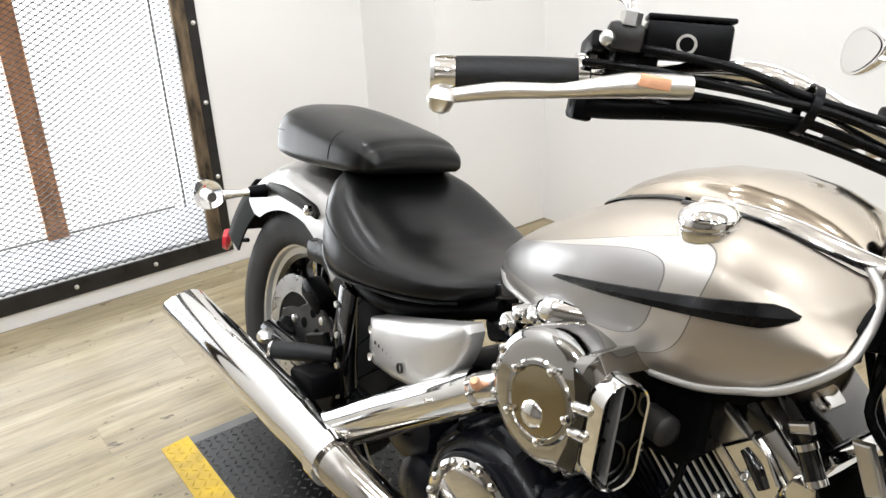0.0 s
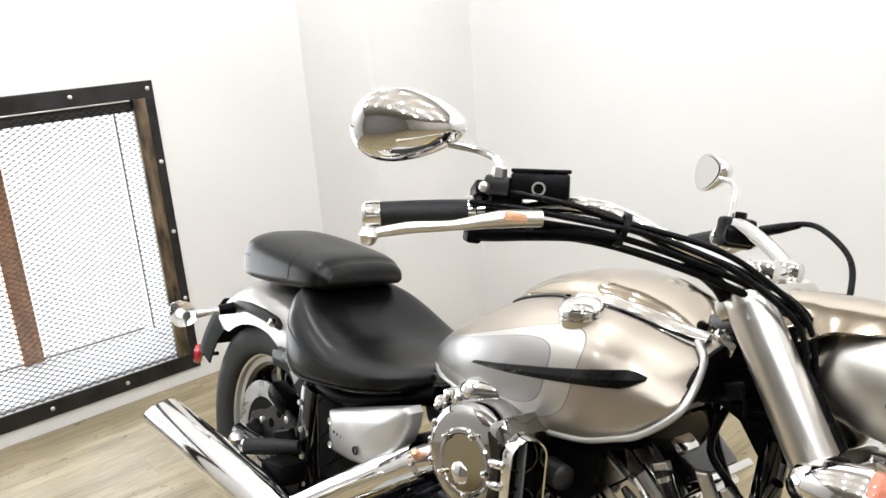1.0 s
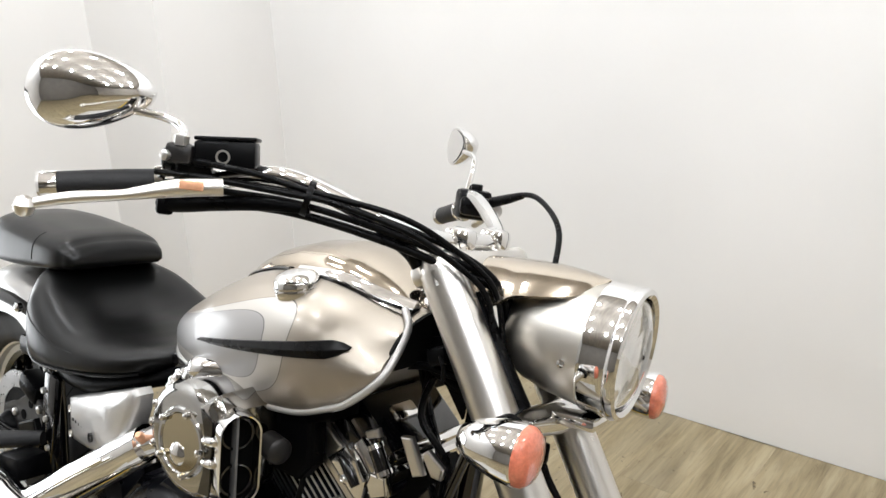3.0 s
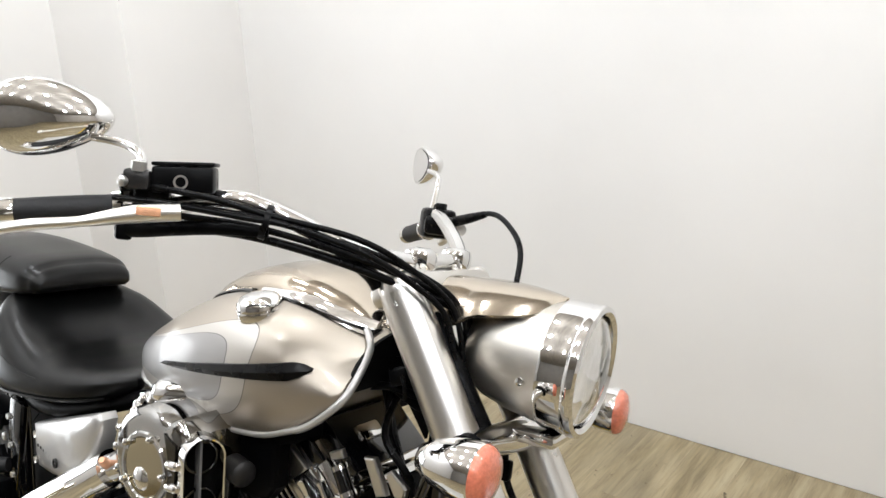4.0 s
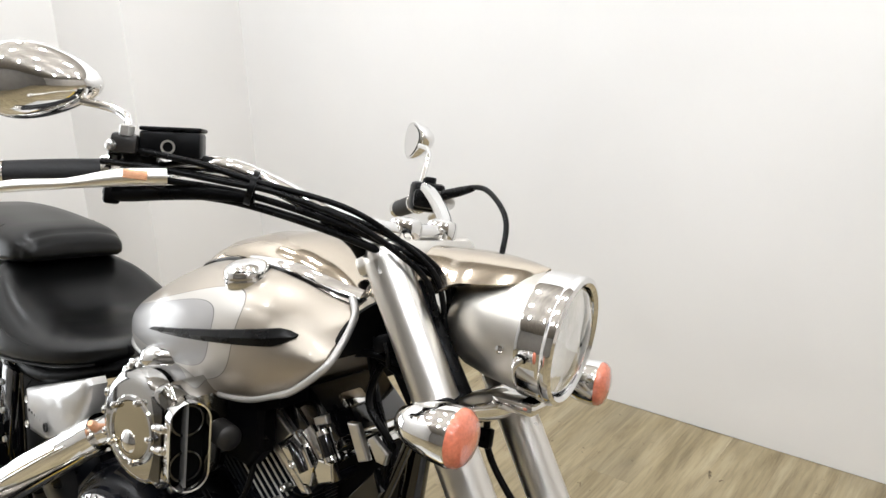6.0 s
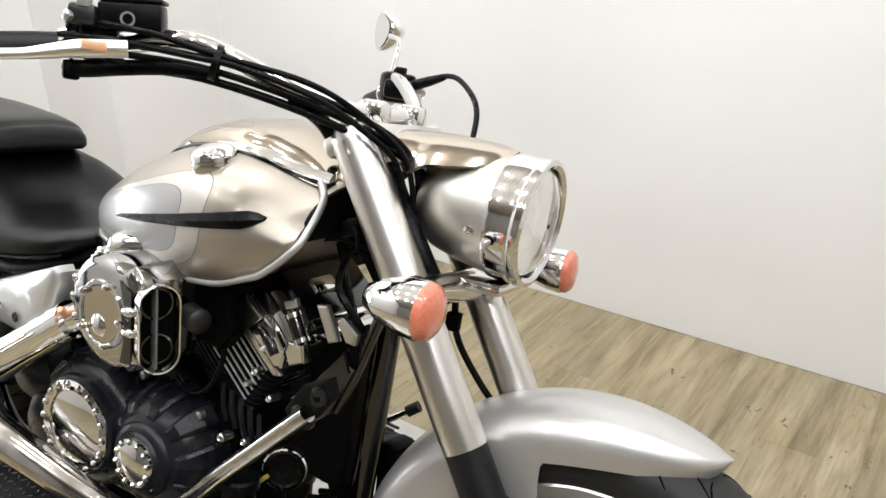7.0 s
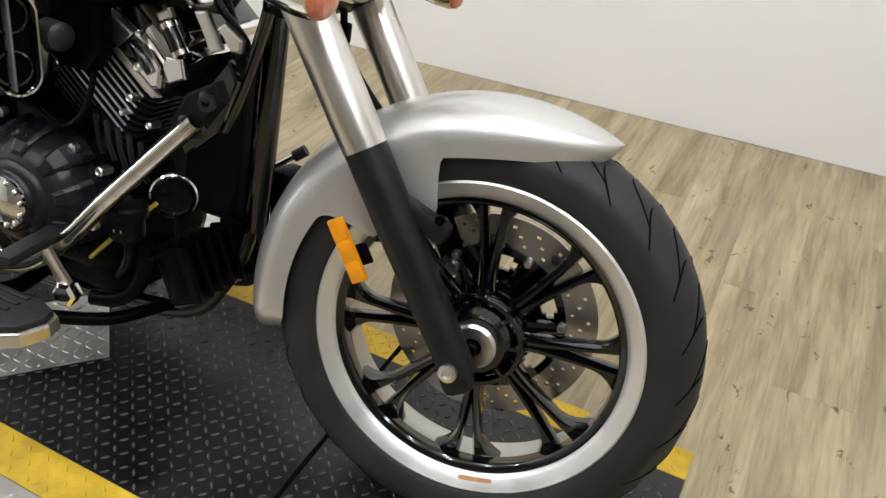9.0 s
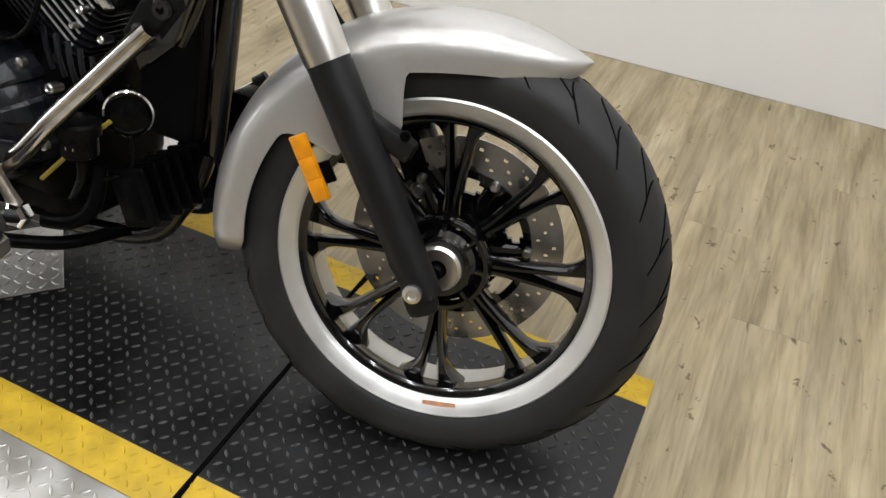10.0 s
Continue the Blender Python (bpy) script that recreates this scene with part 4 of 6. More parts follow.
part("perch_clamp", box(V(0.955, -0.302, 0.989), (0.03, 0.022, 0.024), 0.005, Matrix.Rotation(radians(-40), 3, "Z")), SATBLK, bike, "", True)
part("mirror_clamp", box(V(1.004, -0.330, 1.059), (0.034, 0.026, 0.026), 0.006, Matrix.Rotation(radians(34), 3, "Z")), STEEL, bike, "dark grey mirror mount clamp", True)
part("clamp_nut", revolve([(0, 0.010), (0.012, 0.010), (0.014, 0.006)], V(1.009, -0.335, 1.069), (0, 0, 1), 6), BOLT, bike, "", True)
part("clamp_bolt", revolve([(0, 0.007), (0.008, 0.007), (0.010, 0.004)], V(0.998, -0.343, 1.055), (0, -1, 0), 12), BOLT, bike, "", True)
part("throttle_guide", box(V(0.962, -0.306, 1.049), (0.040, 0.024, 0.020), 0.004, Matrix.Rotation(radians(-42), 3, "Z") @ turn_y(-18)), PLASTIC, bike, "", True)
part("brake_lever", tube([V(1.074, -0.322, 1.026), V(1.04, -0.362, 1.018), V(1.005, -0.408, 1.003), V(0.97, -0.450, 0.993), V(0.945, -0.484, 0.981)], [0.011, 0.0115, 0.0065, 0.0075, 0.006], 14), SATIN, bike, "polished brake lever", True)
part("lever_ball", revolve([(-0.012, 0.004), (-0.009, 0.009), (0, 0.0125), (0.009, 0.009), (0.012, 0.003)], V(0.942, -0.488, 0.978), (0, 0, 1), 18), SATIN, bike, "", True)
part("lever_mark", box(V(1.0615, -0.360, 1.024), (0.028, 0.004, 0.011), 0.0015, Matrix.Rotation(radians(50), 3, "Z")), COPPER, bike, "small orange label on the lever", True)
part("clutch_perch", box(V(1.112, 0.278, 1.032), (0.060, 0.036, 0.036), 0.010, Matrix.Rotation(radians(22), 3, "Z")), PLASTIC, bike, "", True)
part("clutch_lever", tube([V(1.15, 0.285, 1.030), V(1.11, 0.34, 1.022), V(1.06, 0.41, 1.005), V(1.02, 0.46, 0.990)], [0.012, 0.012, 0.009, 0.008], 14), SATIN, bike, "polished clutch lever", True)
part("clutch_cable", tube([V(1.14, 0.268, 1.042), V(1.18, 0.255, 1.051), V(1.225, 0.235, 1.067), V(1.265, 0.215, 1.06), V(1.318, 0.17, 1.025), V(1.335, 0.14, 0.975), V(1.33, 0.12, 0.90), V(1.31, 0.10, 0.80)], 0.0048, 10), PLASTIC, bike, "black clutch cable", True)
part("cable_boot", tube([V(1.15, 0.264, 1.045), V(1.185, 0.252, 1.055), V(1.218, 0.239, 1.065)], [0.010, 0.009, 0.006], 12), PLASTIC, bike, "black rubber boot", True)
# cables bundled along the right half of the bar
for k, (dy, dz, r) in enumerate(((-0.014, 0.004, 0.0042), (-0.022, -0.008, 0.0046), (-0.018, -0.021, 0.0055), (-0.002, -0.022, 0.0048))):
    e = 0.012 * k
    part("cable", tube([V(0.965 + e, -0.30 + dy * 0.3, 1.035 + dz * 0.6), V(1.04, -0.278 + dy, 1.028 + dz), V(1.13, -0.235 + dy, 1.026 + dz), V(1.215, -0.172 + dy, 1.008 + dz), V(1.285, -0.115 + dy * 0.4, 0.982 + dz),
                        V(1.335, -0.075, 0.950 + dz * 0.5), V(1.352, -0.055 + 0.012 * k, 0.905), V(1.350, -0.05 + 0.012 * k, 0.84), V(1.37, -0.045 + 0.012 * k, 0.76)], r, 10), PLASTIC, bike, "black control cable", True)
for pts in ([V(1.02, -0.322, 1.053), V(1.074, -0.315, 1.05), V(1.109, -0.300, 1.047), V(1.154, -0.262, 1.036), V(1.247, -0.19, 1.019), V(1.30, -0.13, 0.985), V(1.345, -0.09, 0.94), V(1.36, -0.07, 0.87)],
            [V(0.97, -0.335, 1.032), V(1.048, -0.325, 1.034), V(1.138, -0.28, 1.029), V(1.183, -0.245, 1.025), V(1.257, -0.19, 1.003), V(1.305, -0.14, 0.97), V(1.34, -0.10, 0.93), V(1.355, -0.08, 0.86)]):
    part("throttle_cable", tube(pts, 0.0042, 10), PLASTIC, bike, "thin black throttle cable", True)
part("cable_boot", tube([V(1.20, -0.165, 0.995), V(1.235, -0.14, 0.975), V(1.25, -0.13, 0.955)], [0.007, 0.011, 0.010], 12), PLASTIC, bike, "black rubber boot", True)
part("wiring_loom", tube([V(1.315, -0.085, 0.93), V(1.345, -0.075, 0.87), V(1.39, -0.07, 0.80), V(1.41, -0.06, 0.765)], 0.015, 14), PLASTIC, bike, "black wiring sleeve", True)
for x, y, z in ((1.15, -0.252, 1.026),):
    part("cable_clip", ringrev([(-0.004, 0.020), (-0.004, 0.023), (0.004, 0.023), (0.004, 0.020)], V(x, y, z), (0.72, 0.55, -0.2), 20), PLASTIC, bike, "", True)


def mirror(s, c, yaw, pitch, stem, size=1.0):
    """Teardrop mirror: chrome shell on one side, glass on the other."""
    rot = Matrix.Rotation(radians(yaw), 3, "Z") @ Matrix.Rotation(radians(pitch), 3, "X")
    outline = []
    n = 40
    for k in range(n):
        a = 2 * math.pi * k / n
        u = 0.086 * size * math.cos(a)
        v = size * (0.053 * math.sin(a) * (1 + s * 0.30 * math.cos(a)) - s * 0.008 * math.cos(a))
        outline.append((u, v))
    rings = []
    for dep, sc in ((0.0, 0.97), (0.004, 1.0), (0.014, 0.96), (0.026, 0.84), (0.036, 0.62), (0.042, 0.34), (0.044, 0.06)):
        rings.append([rot @ V(u * sc, -dep, v * sc) + c for u, v in outline])
    shell = part("mirror", loft(rings, True), CHROME, bike, "teardrop chrome rear-view mirror", True, sharp=50)
    bm = bmesh.new()
    bm.faces.new([bm.verts.new(rot @ V(u * 0.85, 0.0015, v * 0.85) + c) for u, v in outline])
    part("glass", bm, MIRRORG, shell, "mirror glass", True, smooth=False)
    part("stem", tube(stem, 0.0055, 12), CHROME, shell, "chrome stem", True)


mirror(-1, V(0.862, -0.358, 1.124), 40, 12, [V(0.92, -0.335, 1.105), V(0.965, -0.325, 1.101), V(1.002, -0.328, 1.089), V(1.009, -0.336, 1.061)], 0.94)
mirror(1, V(0.975, 0.415, 1.146), 137, -4, [V(1.02, 0.372, 1.134), V(1.05, 0.350, 1.128), V(1.072, 0.322, 1.112), V(1.082, 0.292, 1.060)], 0.70)


# fuel tank
TANK = [  # x, bottom z, bottom half width, widest z, half width, top z
    (0.655, 0.703, 0.050, 0.722, 0.055, 0.740), (0.672, 0.700, 0.082, 0.728, 0.088, 0.762), (0.72, 0.698, 0.108, 0.744, 0.125, 0.798), (0.80, 0.698, 0.128, 0.764, 0.156, 0.845),
    (0.87, 0.699, 0.142, 0.78, 0.175, 0.882), (0.95, 0.700, 0.152, 0.795, 0.187, 0.91), (1.04, 0.706, 0.156, 0.805, 0.19, 0.922), (1.11, 0.718, 0.154, 0.815, 0.186, 0.92),
    (1.17, 0.747, 0.152, 0.812, 0.174, 0.910), (1.205, 0.775, 0.149, 0.806, 0.163, 0.900), (1.222, 0.791, 0.144, 0.806, 0.154, 0.894), (1.230, 0.803, 0.134, 0.814, 0.142, 0.890),
]


def tank_at(x):
    xs = [r[0] for r in TANK]
    return [float(np.interp(x, xs, [r[k] for r in TANK])) for k in range(1, 6)]


def smooth_tank(x):
    """The table's curve, smoothed."""
    return [sum(w * tank_at(min(1.230, max(0.655, x + d)))[k] for d, w in ((-0.03, 0.15), (-0.015, 0.22), (0, 0.26), (0.015, 0.22), (0.03, 0.15))) for k in range(5)]


def tank_fall(x):
    """How squarely the upper section falls: round behind, straighter at the front."""
    return 0.8 + 0.75 * min(1.0, max(0.0, (x - 1.08) / 0.15)) ** 1.5


def top_at(x, y, b):
    e = tank_fall(x)
    return b[2] + (b[4] - b[2]) * max(0.0, 1 - min(1.0, abs(y) / b[3]) ** (2 / e)) ** (e / 2)


def flank(x, z):
    """Half width of the tank at a height."""
    zb, yb, zm, w, zt = smooth_tank(x)
    if z >= zm:
        e = tank_fall(x)
        return w * max(0.0, 1 - min(1.0, (z - zm) / (zt - zm)) ** (2 / e)) ** (e / 2)
    q = min(1.0, (zm - z) / (zm - zb))
    return yb + (w - yb) * math.sqrt(max(0.0, 1 - q * q))


def tank_mesh():
    rings = []
    xs = [0.655, 0.659, 0.666] + [0.673 + (1.220 - 0.673) * k / 44 for k in range(45)] + [1.226, 1.230]
    for x in xs:
        zb, yb, zm, w, zt = smooth_tank(x) if 0.673 < x < 1.215 else tank_at(x)
        half = [(yb * 0.5, zb + 0.012), (yb * 0.93, zb + 0.006)]
        for k in range(9):
            q = 1 - k / 9
            half.append((yb + (w - yb) * math.sqrt(max(0, 1 - q * q)), zm - (zm - zb) * q))
        for k in range(13):
            a = math.pi / 2 * k / 13
            e = tank_fall(x)
            half.append((w * math.cos(a) ** e, zm + (zt - zm) * math.sin(a) ** e))
        ring = [V(x, y, z) for y, z in half] + [V(x, 0, zt)] + [V(x, -y, z) for y, z in reversed(half)]
        rings.append(ring)
    return loft(rings, True)


tank = part("fuel_tank", tank_mesh(), TANKP, bike, "silver teardrop fuel tank with grey and pale side panel", sharp=45)
for s in (-1, 1):
    seam = []
    for k in range(34):
        x = 0.66 + (1.195 - 0.66) * k / 33
        zb, yb, zm, w, zt = smooth_tank(x)
        seam.append(V(x, s * (yb + 0.007), zb + 0.003))
    seam += [V(1.176, s * 0.159, 0.7515), V(1.204, s * 0.1575, 0.7715), V(1.224, s * 0.151, 0.791), V(1.235, s * 0.139, 0.809), V(1.237, s * 0.122, 0.830), V(1.234, s * 0.103, 0.851), V(1.226, s * 0.085, 0.870), V(1.204, s * 0.070, 0.886)]
    part("tank_flange", tube(seam[:31:3] + seam[34:], 0.0058, 10, 5), SILVER, tank, "pale rolled bottom edge")


def emblem(s):
    top, bot = [], []
    n = 24
    for k in range(n + 1):
        t = k / n
        x = 0.862 + 0.322 * t
        zc = 0.776 + 0.061 * t - 0.001 * math.sin(math.pi * t)
        hw = 0.003 + 0.0105 * min(1, t / 0.85) ** 0.8
        if t > 0.92:
            hw *= 1 - 0.8 * ((t - 0.92) / 0.08) ** 1.4
        top.append((x, zc + hw))
        bot.append((x, zc - hw))
    rings = []
    for (x, za), (_, zc) in zip(top, bot):
        zm = (za + zc) / 2
        rings.append([V(x, s * (flank(x, zc) - 0.003), zc), V(x, s * (flank(x, zc) + 0.0035), zc + 0.001), V(x, s * (flank(x, zm) + 0.0085), zm), V(x, s * (flank(x, za) + 0.0035), za - 0.001), V(x, s * (flank(x, za) - 0.003), za)])
    return loft(rings, True)


for s in (-1, 1):
    part("tank_emblem", emblem(s), PLASTIC, tank, "long tapered black side emblem", sharp=25)


def console_mesh():
    rings = []
    prof = [(0.80, 0.845, 0.02), (0.83, 0.872, 0.052), (0.87, 0.904, 0.072), (0.92, 0.929, 0.086), (0.98, 0.947, 0.094), (1.045, 0.955, 0.098), (1.10, 0.95, 0.096), (1.15, 0.934, 0.086), (1.18, 0.918, 0.076), (1.20, 0.902, 0.066), (1.212, 0.888, 0.058)]
    xs = [0.80 + 0.412 * k / 32 for k in range(33)]
    for x in xs:
        zt = float(np.interp(x, [p[0] for p in prof], [p[1] for p in prof]))
        w = float(np.interp(x, [p[0] for p in prof], [p[2] for p in prof]))
        base = smooth_tank(x)
        ring = []
        for k in range(25):
            a = math.pi * k / 24
            y = w * math.cos(a)
            zs = top_at(x, y, base) - 0.004
            ring.append(V(x, y, zs + max(0.0, zt - zs) * math.sin(a) ** 0.75))
        ring += [V(x, -w * 0.6, base[2]), V(x, w * 0.6, base[2])]
        rings.append(ring)
    return loft(rings, True), prof


# Black plate added over the tank's front cap, standing for a dark recess.
front = tank_at(1.230)
face = []
for k in range(21):
    a = math.pi * k / 20
    face.append((front[3] * 0.90 * math.cos(a), front[2] + (front[4] - front[2]) * 0.95 * math.sin(a) ** 0.9))
face = [(front[1] * 0.89, front[0] + 0.006)] + face + [(-front[1] * 0.89, front[0] + 0.006)]
part("front_shade_plate", slab(face, 0.006, lambda a, b, d: V(1.2265 + d, a, b), 0.002), FLAP, tank, "added black plate for the dark recess ahead of the tank", smooth=False)

cbm, cprof = console_mesh()
console = part("tank_console", cbm, CONSOLEP, tank, "polished silver console on top of the tank", sharp=60)
for s in (-1, 1):
    line = []
    for k in range(20):
        x = 0.815 + 0.40 * k / 19
        w = float(np.interp(x, [p[0] for p in cprof], [p[2] for p in cprof])) + 0.002
        b = smooth_tank(x)
        line.append(V(x, s * w, top_at(x, w, b) + 0.0015))
    part("console_seal", tube(line[:9], 0.0042, 8, 1), GLOSSBLK, console, "black rubber edge strip")
    band = []
    for k, p in enumerate(line[9:]):
        g = 1 + 1.1 * (k / 10) ** 1.3
        band.append([p + V(0, s * a, b) for a, b in ((0.002, -0.006), (0.006 * g, -0.003), (0.0045 * g, 0.002), (-0.001, 0.0075 * g), (-0.006, 0.0085 * g), (-0.012, 0.0))])
    part("console_trim", loft(band, True), CHROME, console, "wide chrome edge strip")
    part("console_seal", tube([p + V(0, s * 0.006, -0.003) for p in line[8:]], 0.004, 8, 1), GLOSSBLK, console)
cap_c, cap_n = V(1.043, -0.134, 0.900), V(-0.06, -0.22, 0.97).normalized()
cap = part("filler_cap", revolve([(-0.014, 0.0345), (0.001, 0.035), (0.008, 0.034), (0.014, 0.029), (0.018, 0.019), (0.0195, 0.004)], cap_c, cap_n, 40), CHROME, tank, "domed chrome filler cap")
part("cap_lip", ringrev([(-0.015, 0.034), (-0.015, 0.036), (-0.005, 0.0365), (-0.002, 0.036), (-0.002, 0.034)], cap_c, cap_n, 40), CHROME, cap, "chrome lip")
part("neck_cover", box(V(1.226, 0, 0.885), (0.045, 0.085, 0.03), 0.011, turn_y(26)), CHROME, bike, "chrome cover behind the steering head")


# Black slab and box added to darken the space under the tank.
part("under_tank_fill", slab([(0.74, 0.100), (0.85, 0.130), (1.04, 0.148), (1.14, 0.140), (1.14, -0.140), (1.04, -0.148), (0.85, -0.130), (0.74, -0.100)], 0.02, lambda a, b, d: V(a, b, 0.682 + d + 0.03 * max(0, (a - 1.04) / 0.1) - 0.0 + 0.016 * max(0, (0.9 - a) / 0.16))), SATBLK, bike, "added black slab darkening the space under the tank", smooth=False)
part("tank_fill_box", box(V(1.13, 0, 0.80), (0.10, 0.13, 0.10), 0.02, turn_y(-30)), SATBLK, bike)

# seats
def seat_shape(table, core, power):
    """A cushion from rows of x, half width, shoulder z, middle z, bottom z: gives (x, s) -> point, s from -1 to 1."""
    xs = [r[0] for r in table]

    def at(x):
        blur = max(0.002, min(0.03, x - xs[0], xs[-1] - x))
        return [sum(q * float(np.interp(min(max(x + d, xs[0]), xs[-1]), xs, [r[k] for r in table])) for d, q in ((-blur, 0.25), (-blur / 2, 0.25), (blur / 2, 0.25), (blur, 0.25))) for k in range(1, 5)]

    def point(x, s):
        w, ze, zc, zb = at(x)
        v = abs(s)
        e = min(1.0, max(0.0, (v - 0.22) / (core - 0.22)))
        top = zc + (ze - zc) * e * e * (3 - 2 * e)
        mid = zb + (ze - zb) * 0.22
        return V(x, w * s, mid + (top - mid) * max(0.0, 1 - v ** power) ** (1 / power))

    return point, at


def seat_mesh(table, n=48, core=0.74, power=2.4):
    point, at = seat_shape(table, core, power)
    rings = []
    x0, x1 = table[0][0], table[-1][0]
    m = 56
    for i in range(m + 1):
        x = x0 + (x1 - x0) * i / m
        w, ze, zc, zb = at(x)
        ring = [point(x, math.sin(math.pi / 2 * (-1 + 2 * k / n))) for k in range(n + 1)]
        ring = [V(x, -0.985 * w, zb + 0.006)] + ring + [V(x, 0.985 * w, zb + 0.006)]
        ring += [V(x, 0.9 * w, zb), V(x, -0.9 * w, zb)]
        rings.append(ring)
    return loft(rings, True)


def seam(table, core, power, path, name, parent, r=0.0016):
    point, at = seat_shape(table, core, power)
    part(name, tube([point(x, s) + V(0, 0, -0.0002) for x, s in path], r, 6, 2), SEAM, parent)


RIDER = [(0.175, 0.06, 0.755, 0.76, 0.72), (0.182, 0.09, 0.780, 0.785, 0.70), (0.20, 0.120, 0.793, 0.797, 0.68), (0.23, 0.152, 0.782, 0.785, 0.655), (0.26, 0.182, 0.776, 0.766, 0.632), (0.30, 0.196, 0.760, 0.738, 0.612), (0.34, 0.203, 0.742, 0.712, 0.603),
         (0.38, 0.204, 0.723, 0.692, 0.603), (0.42, 0.202, 0.704, 0.681, 0.607), (0.46, 0.198, 0.691, 0.680, 0.611), (0.53, 0.189, 0.688, 0.681, 0.621), (0.60, 0.172, 0.692, 0.690, 0.634), (0.645, 0.15, 0.699, 0.698, 0.645), (0.675, 0.118, 0.702, 0.702, 0.658), (0.69, 0.075, 0.70, 0.702, 0.675)]
PILLION = [(-0.110, 0.08, 0.80, 0.805, 0.765), (-0.105, 0.098, 0.825, 0.83, 0.752), (-0.085, 0.112, 0.845, 0.848, 0.746), (-0.05, 0.121, 0.856, 0.858, 0.744), (0.02, 0.127, 0.860, 0.862, 0.746), (0.10, 0.129, 0.858, 0.858, 0.752), (0.18, 0.129, 0.852, 0.852, 0.762),
           (0.25, 0.127, 0.846, 0.847, 0.770), (0.285, 0.122, 0.838, 0.840, 0.774), (0.303, 0.113, 0.826, 0.829, 0.777), (0.312, 0.100, 0.808, 0.812, 0.782)]
rider = part("rider_seat", seat_mesh(RIDER, core=0.86, power=3.4), VINYL, bike, "wide black vinyl rider seat", sharp=80)
pill = part("pillion_seat", seat_mesh(PILLION, core=0.72, power=3.5), VINYL, bike, "black vinyl pillion pad", sharp=80)
seam(RIDER, 0.86, 3.4, [(0.205, -0.5 + 0.1 * k) for k in range(11)], "seat_seam", rider)
for sg in (-1, 1):
    seam(RIDER, 0.86, 3.4, [(0.24 + 0.022 * k, sg * 0.985) for k in range(12)], "seat_seam", rider, 0.0013)
    seam(PILLION, 0.72, 3.5, [(0.176 + 0.001 * k, sg * (1 - 0.0021 * k * k)) for k in range(11)], "seat_seam", pill, 0.0012)
    seam(PILLION, 0.72, 3.5, [(-0.098 + 0.012 * k, sg * 0.992) for k in range(7)], "seat_seam", pill, 0.0012)

for s in (-1, 1):
    pts = [V(x, s * y, z) for x, y, z in ((0.21, 0.130, 0.672), (0.24, 0.159, 0.650), (0.29, 0.186, 0.620), (0.35, 0.1985, 0.606), (0.43, 0.1985, 0.613), (0.53, 0.187, 0.626), (0.60, 0.170, 0.639), (0.645, 0.148, 0.650))]
    part("seat_piping", tube(pts, 0.0028, 6), VINYL, rider)
part("seat_pan", box(V(0.36, 0, 0.60), (0.5, 0.26, 0.05), 0.015, turn_y(-6)), PLASTIC, bike)

# side cover: flared silver panel
def side_cover(s):
    outer = [(0.447, 0.170, 0.556), (0.60, 0.197, 0.612), (0.758, 0.222, 0.671), (0.769, 0.224, 0.662), (0.765, 0.223, 0.635), (0.748, 0.219, 0.600), (0.722, 0.214, 0.566), (0.685, 0.208, 0.534), (0.645, 0.203, 0.511), (0.56, 0.191, 0.491), (0.474, 0.175, 0.478), (0.452, 0.170, 0.498)]
    c = V(0.61, s * 0.198, 0.567)
    edge = [V(x, s * y, z) for x, y, z in outer]
    rings = []
    for dep, sc in ((-0.03, 0.98), (-0.004, 1.0), (0.004, 0.985), (0.009, 0.95), (0.014, 0.80), (0.017, 0.45), (0.0175, 0.05)):
        rings.append([c + (p - c) * sc + V(0, s * dep, 0) for p in edge])
    return loft(rings, True)


for s in (-1, 1):
    cov = part("side_cover", side_cover(s), SILVER, bike, "silver painted side cover with small badge", sharp=50)
    for q, (x, y, z) in enumerate(((0.462, 0.182, 0.538), (0.475, 0.187, 0.492))):
        part("cover_screw", revolve([(0, 0.0075), (0.003, 0.007), (0.001, 0.004)], (x, s * y, z), (-0.15, s, 0), 12), SATIN, cov)
    for k in range(5):
        part("badge_bar", box(V(0.495 + 0.018 * k, s * (0.1915 + 0.0034 * k), 0.527 + 0.0012 * k), (0.011, 0.003, 0.006), 0.001, Matrix.Rotation(-s * radians(9), 3, "Z")), STEEL, cov)
    part("badge_ring", ringrev([(-0.002, 0.0070), (-0.002, 0.0090), (0.002, 0.0090), (0.002, 0.0070)], V(0.602, s * 0.2165, 0.532), (-0.15, s, 0), 20), STEEL, cov)

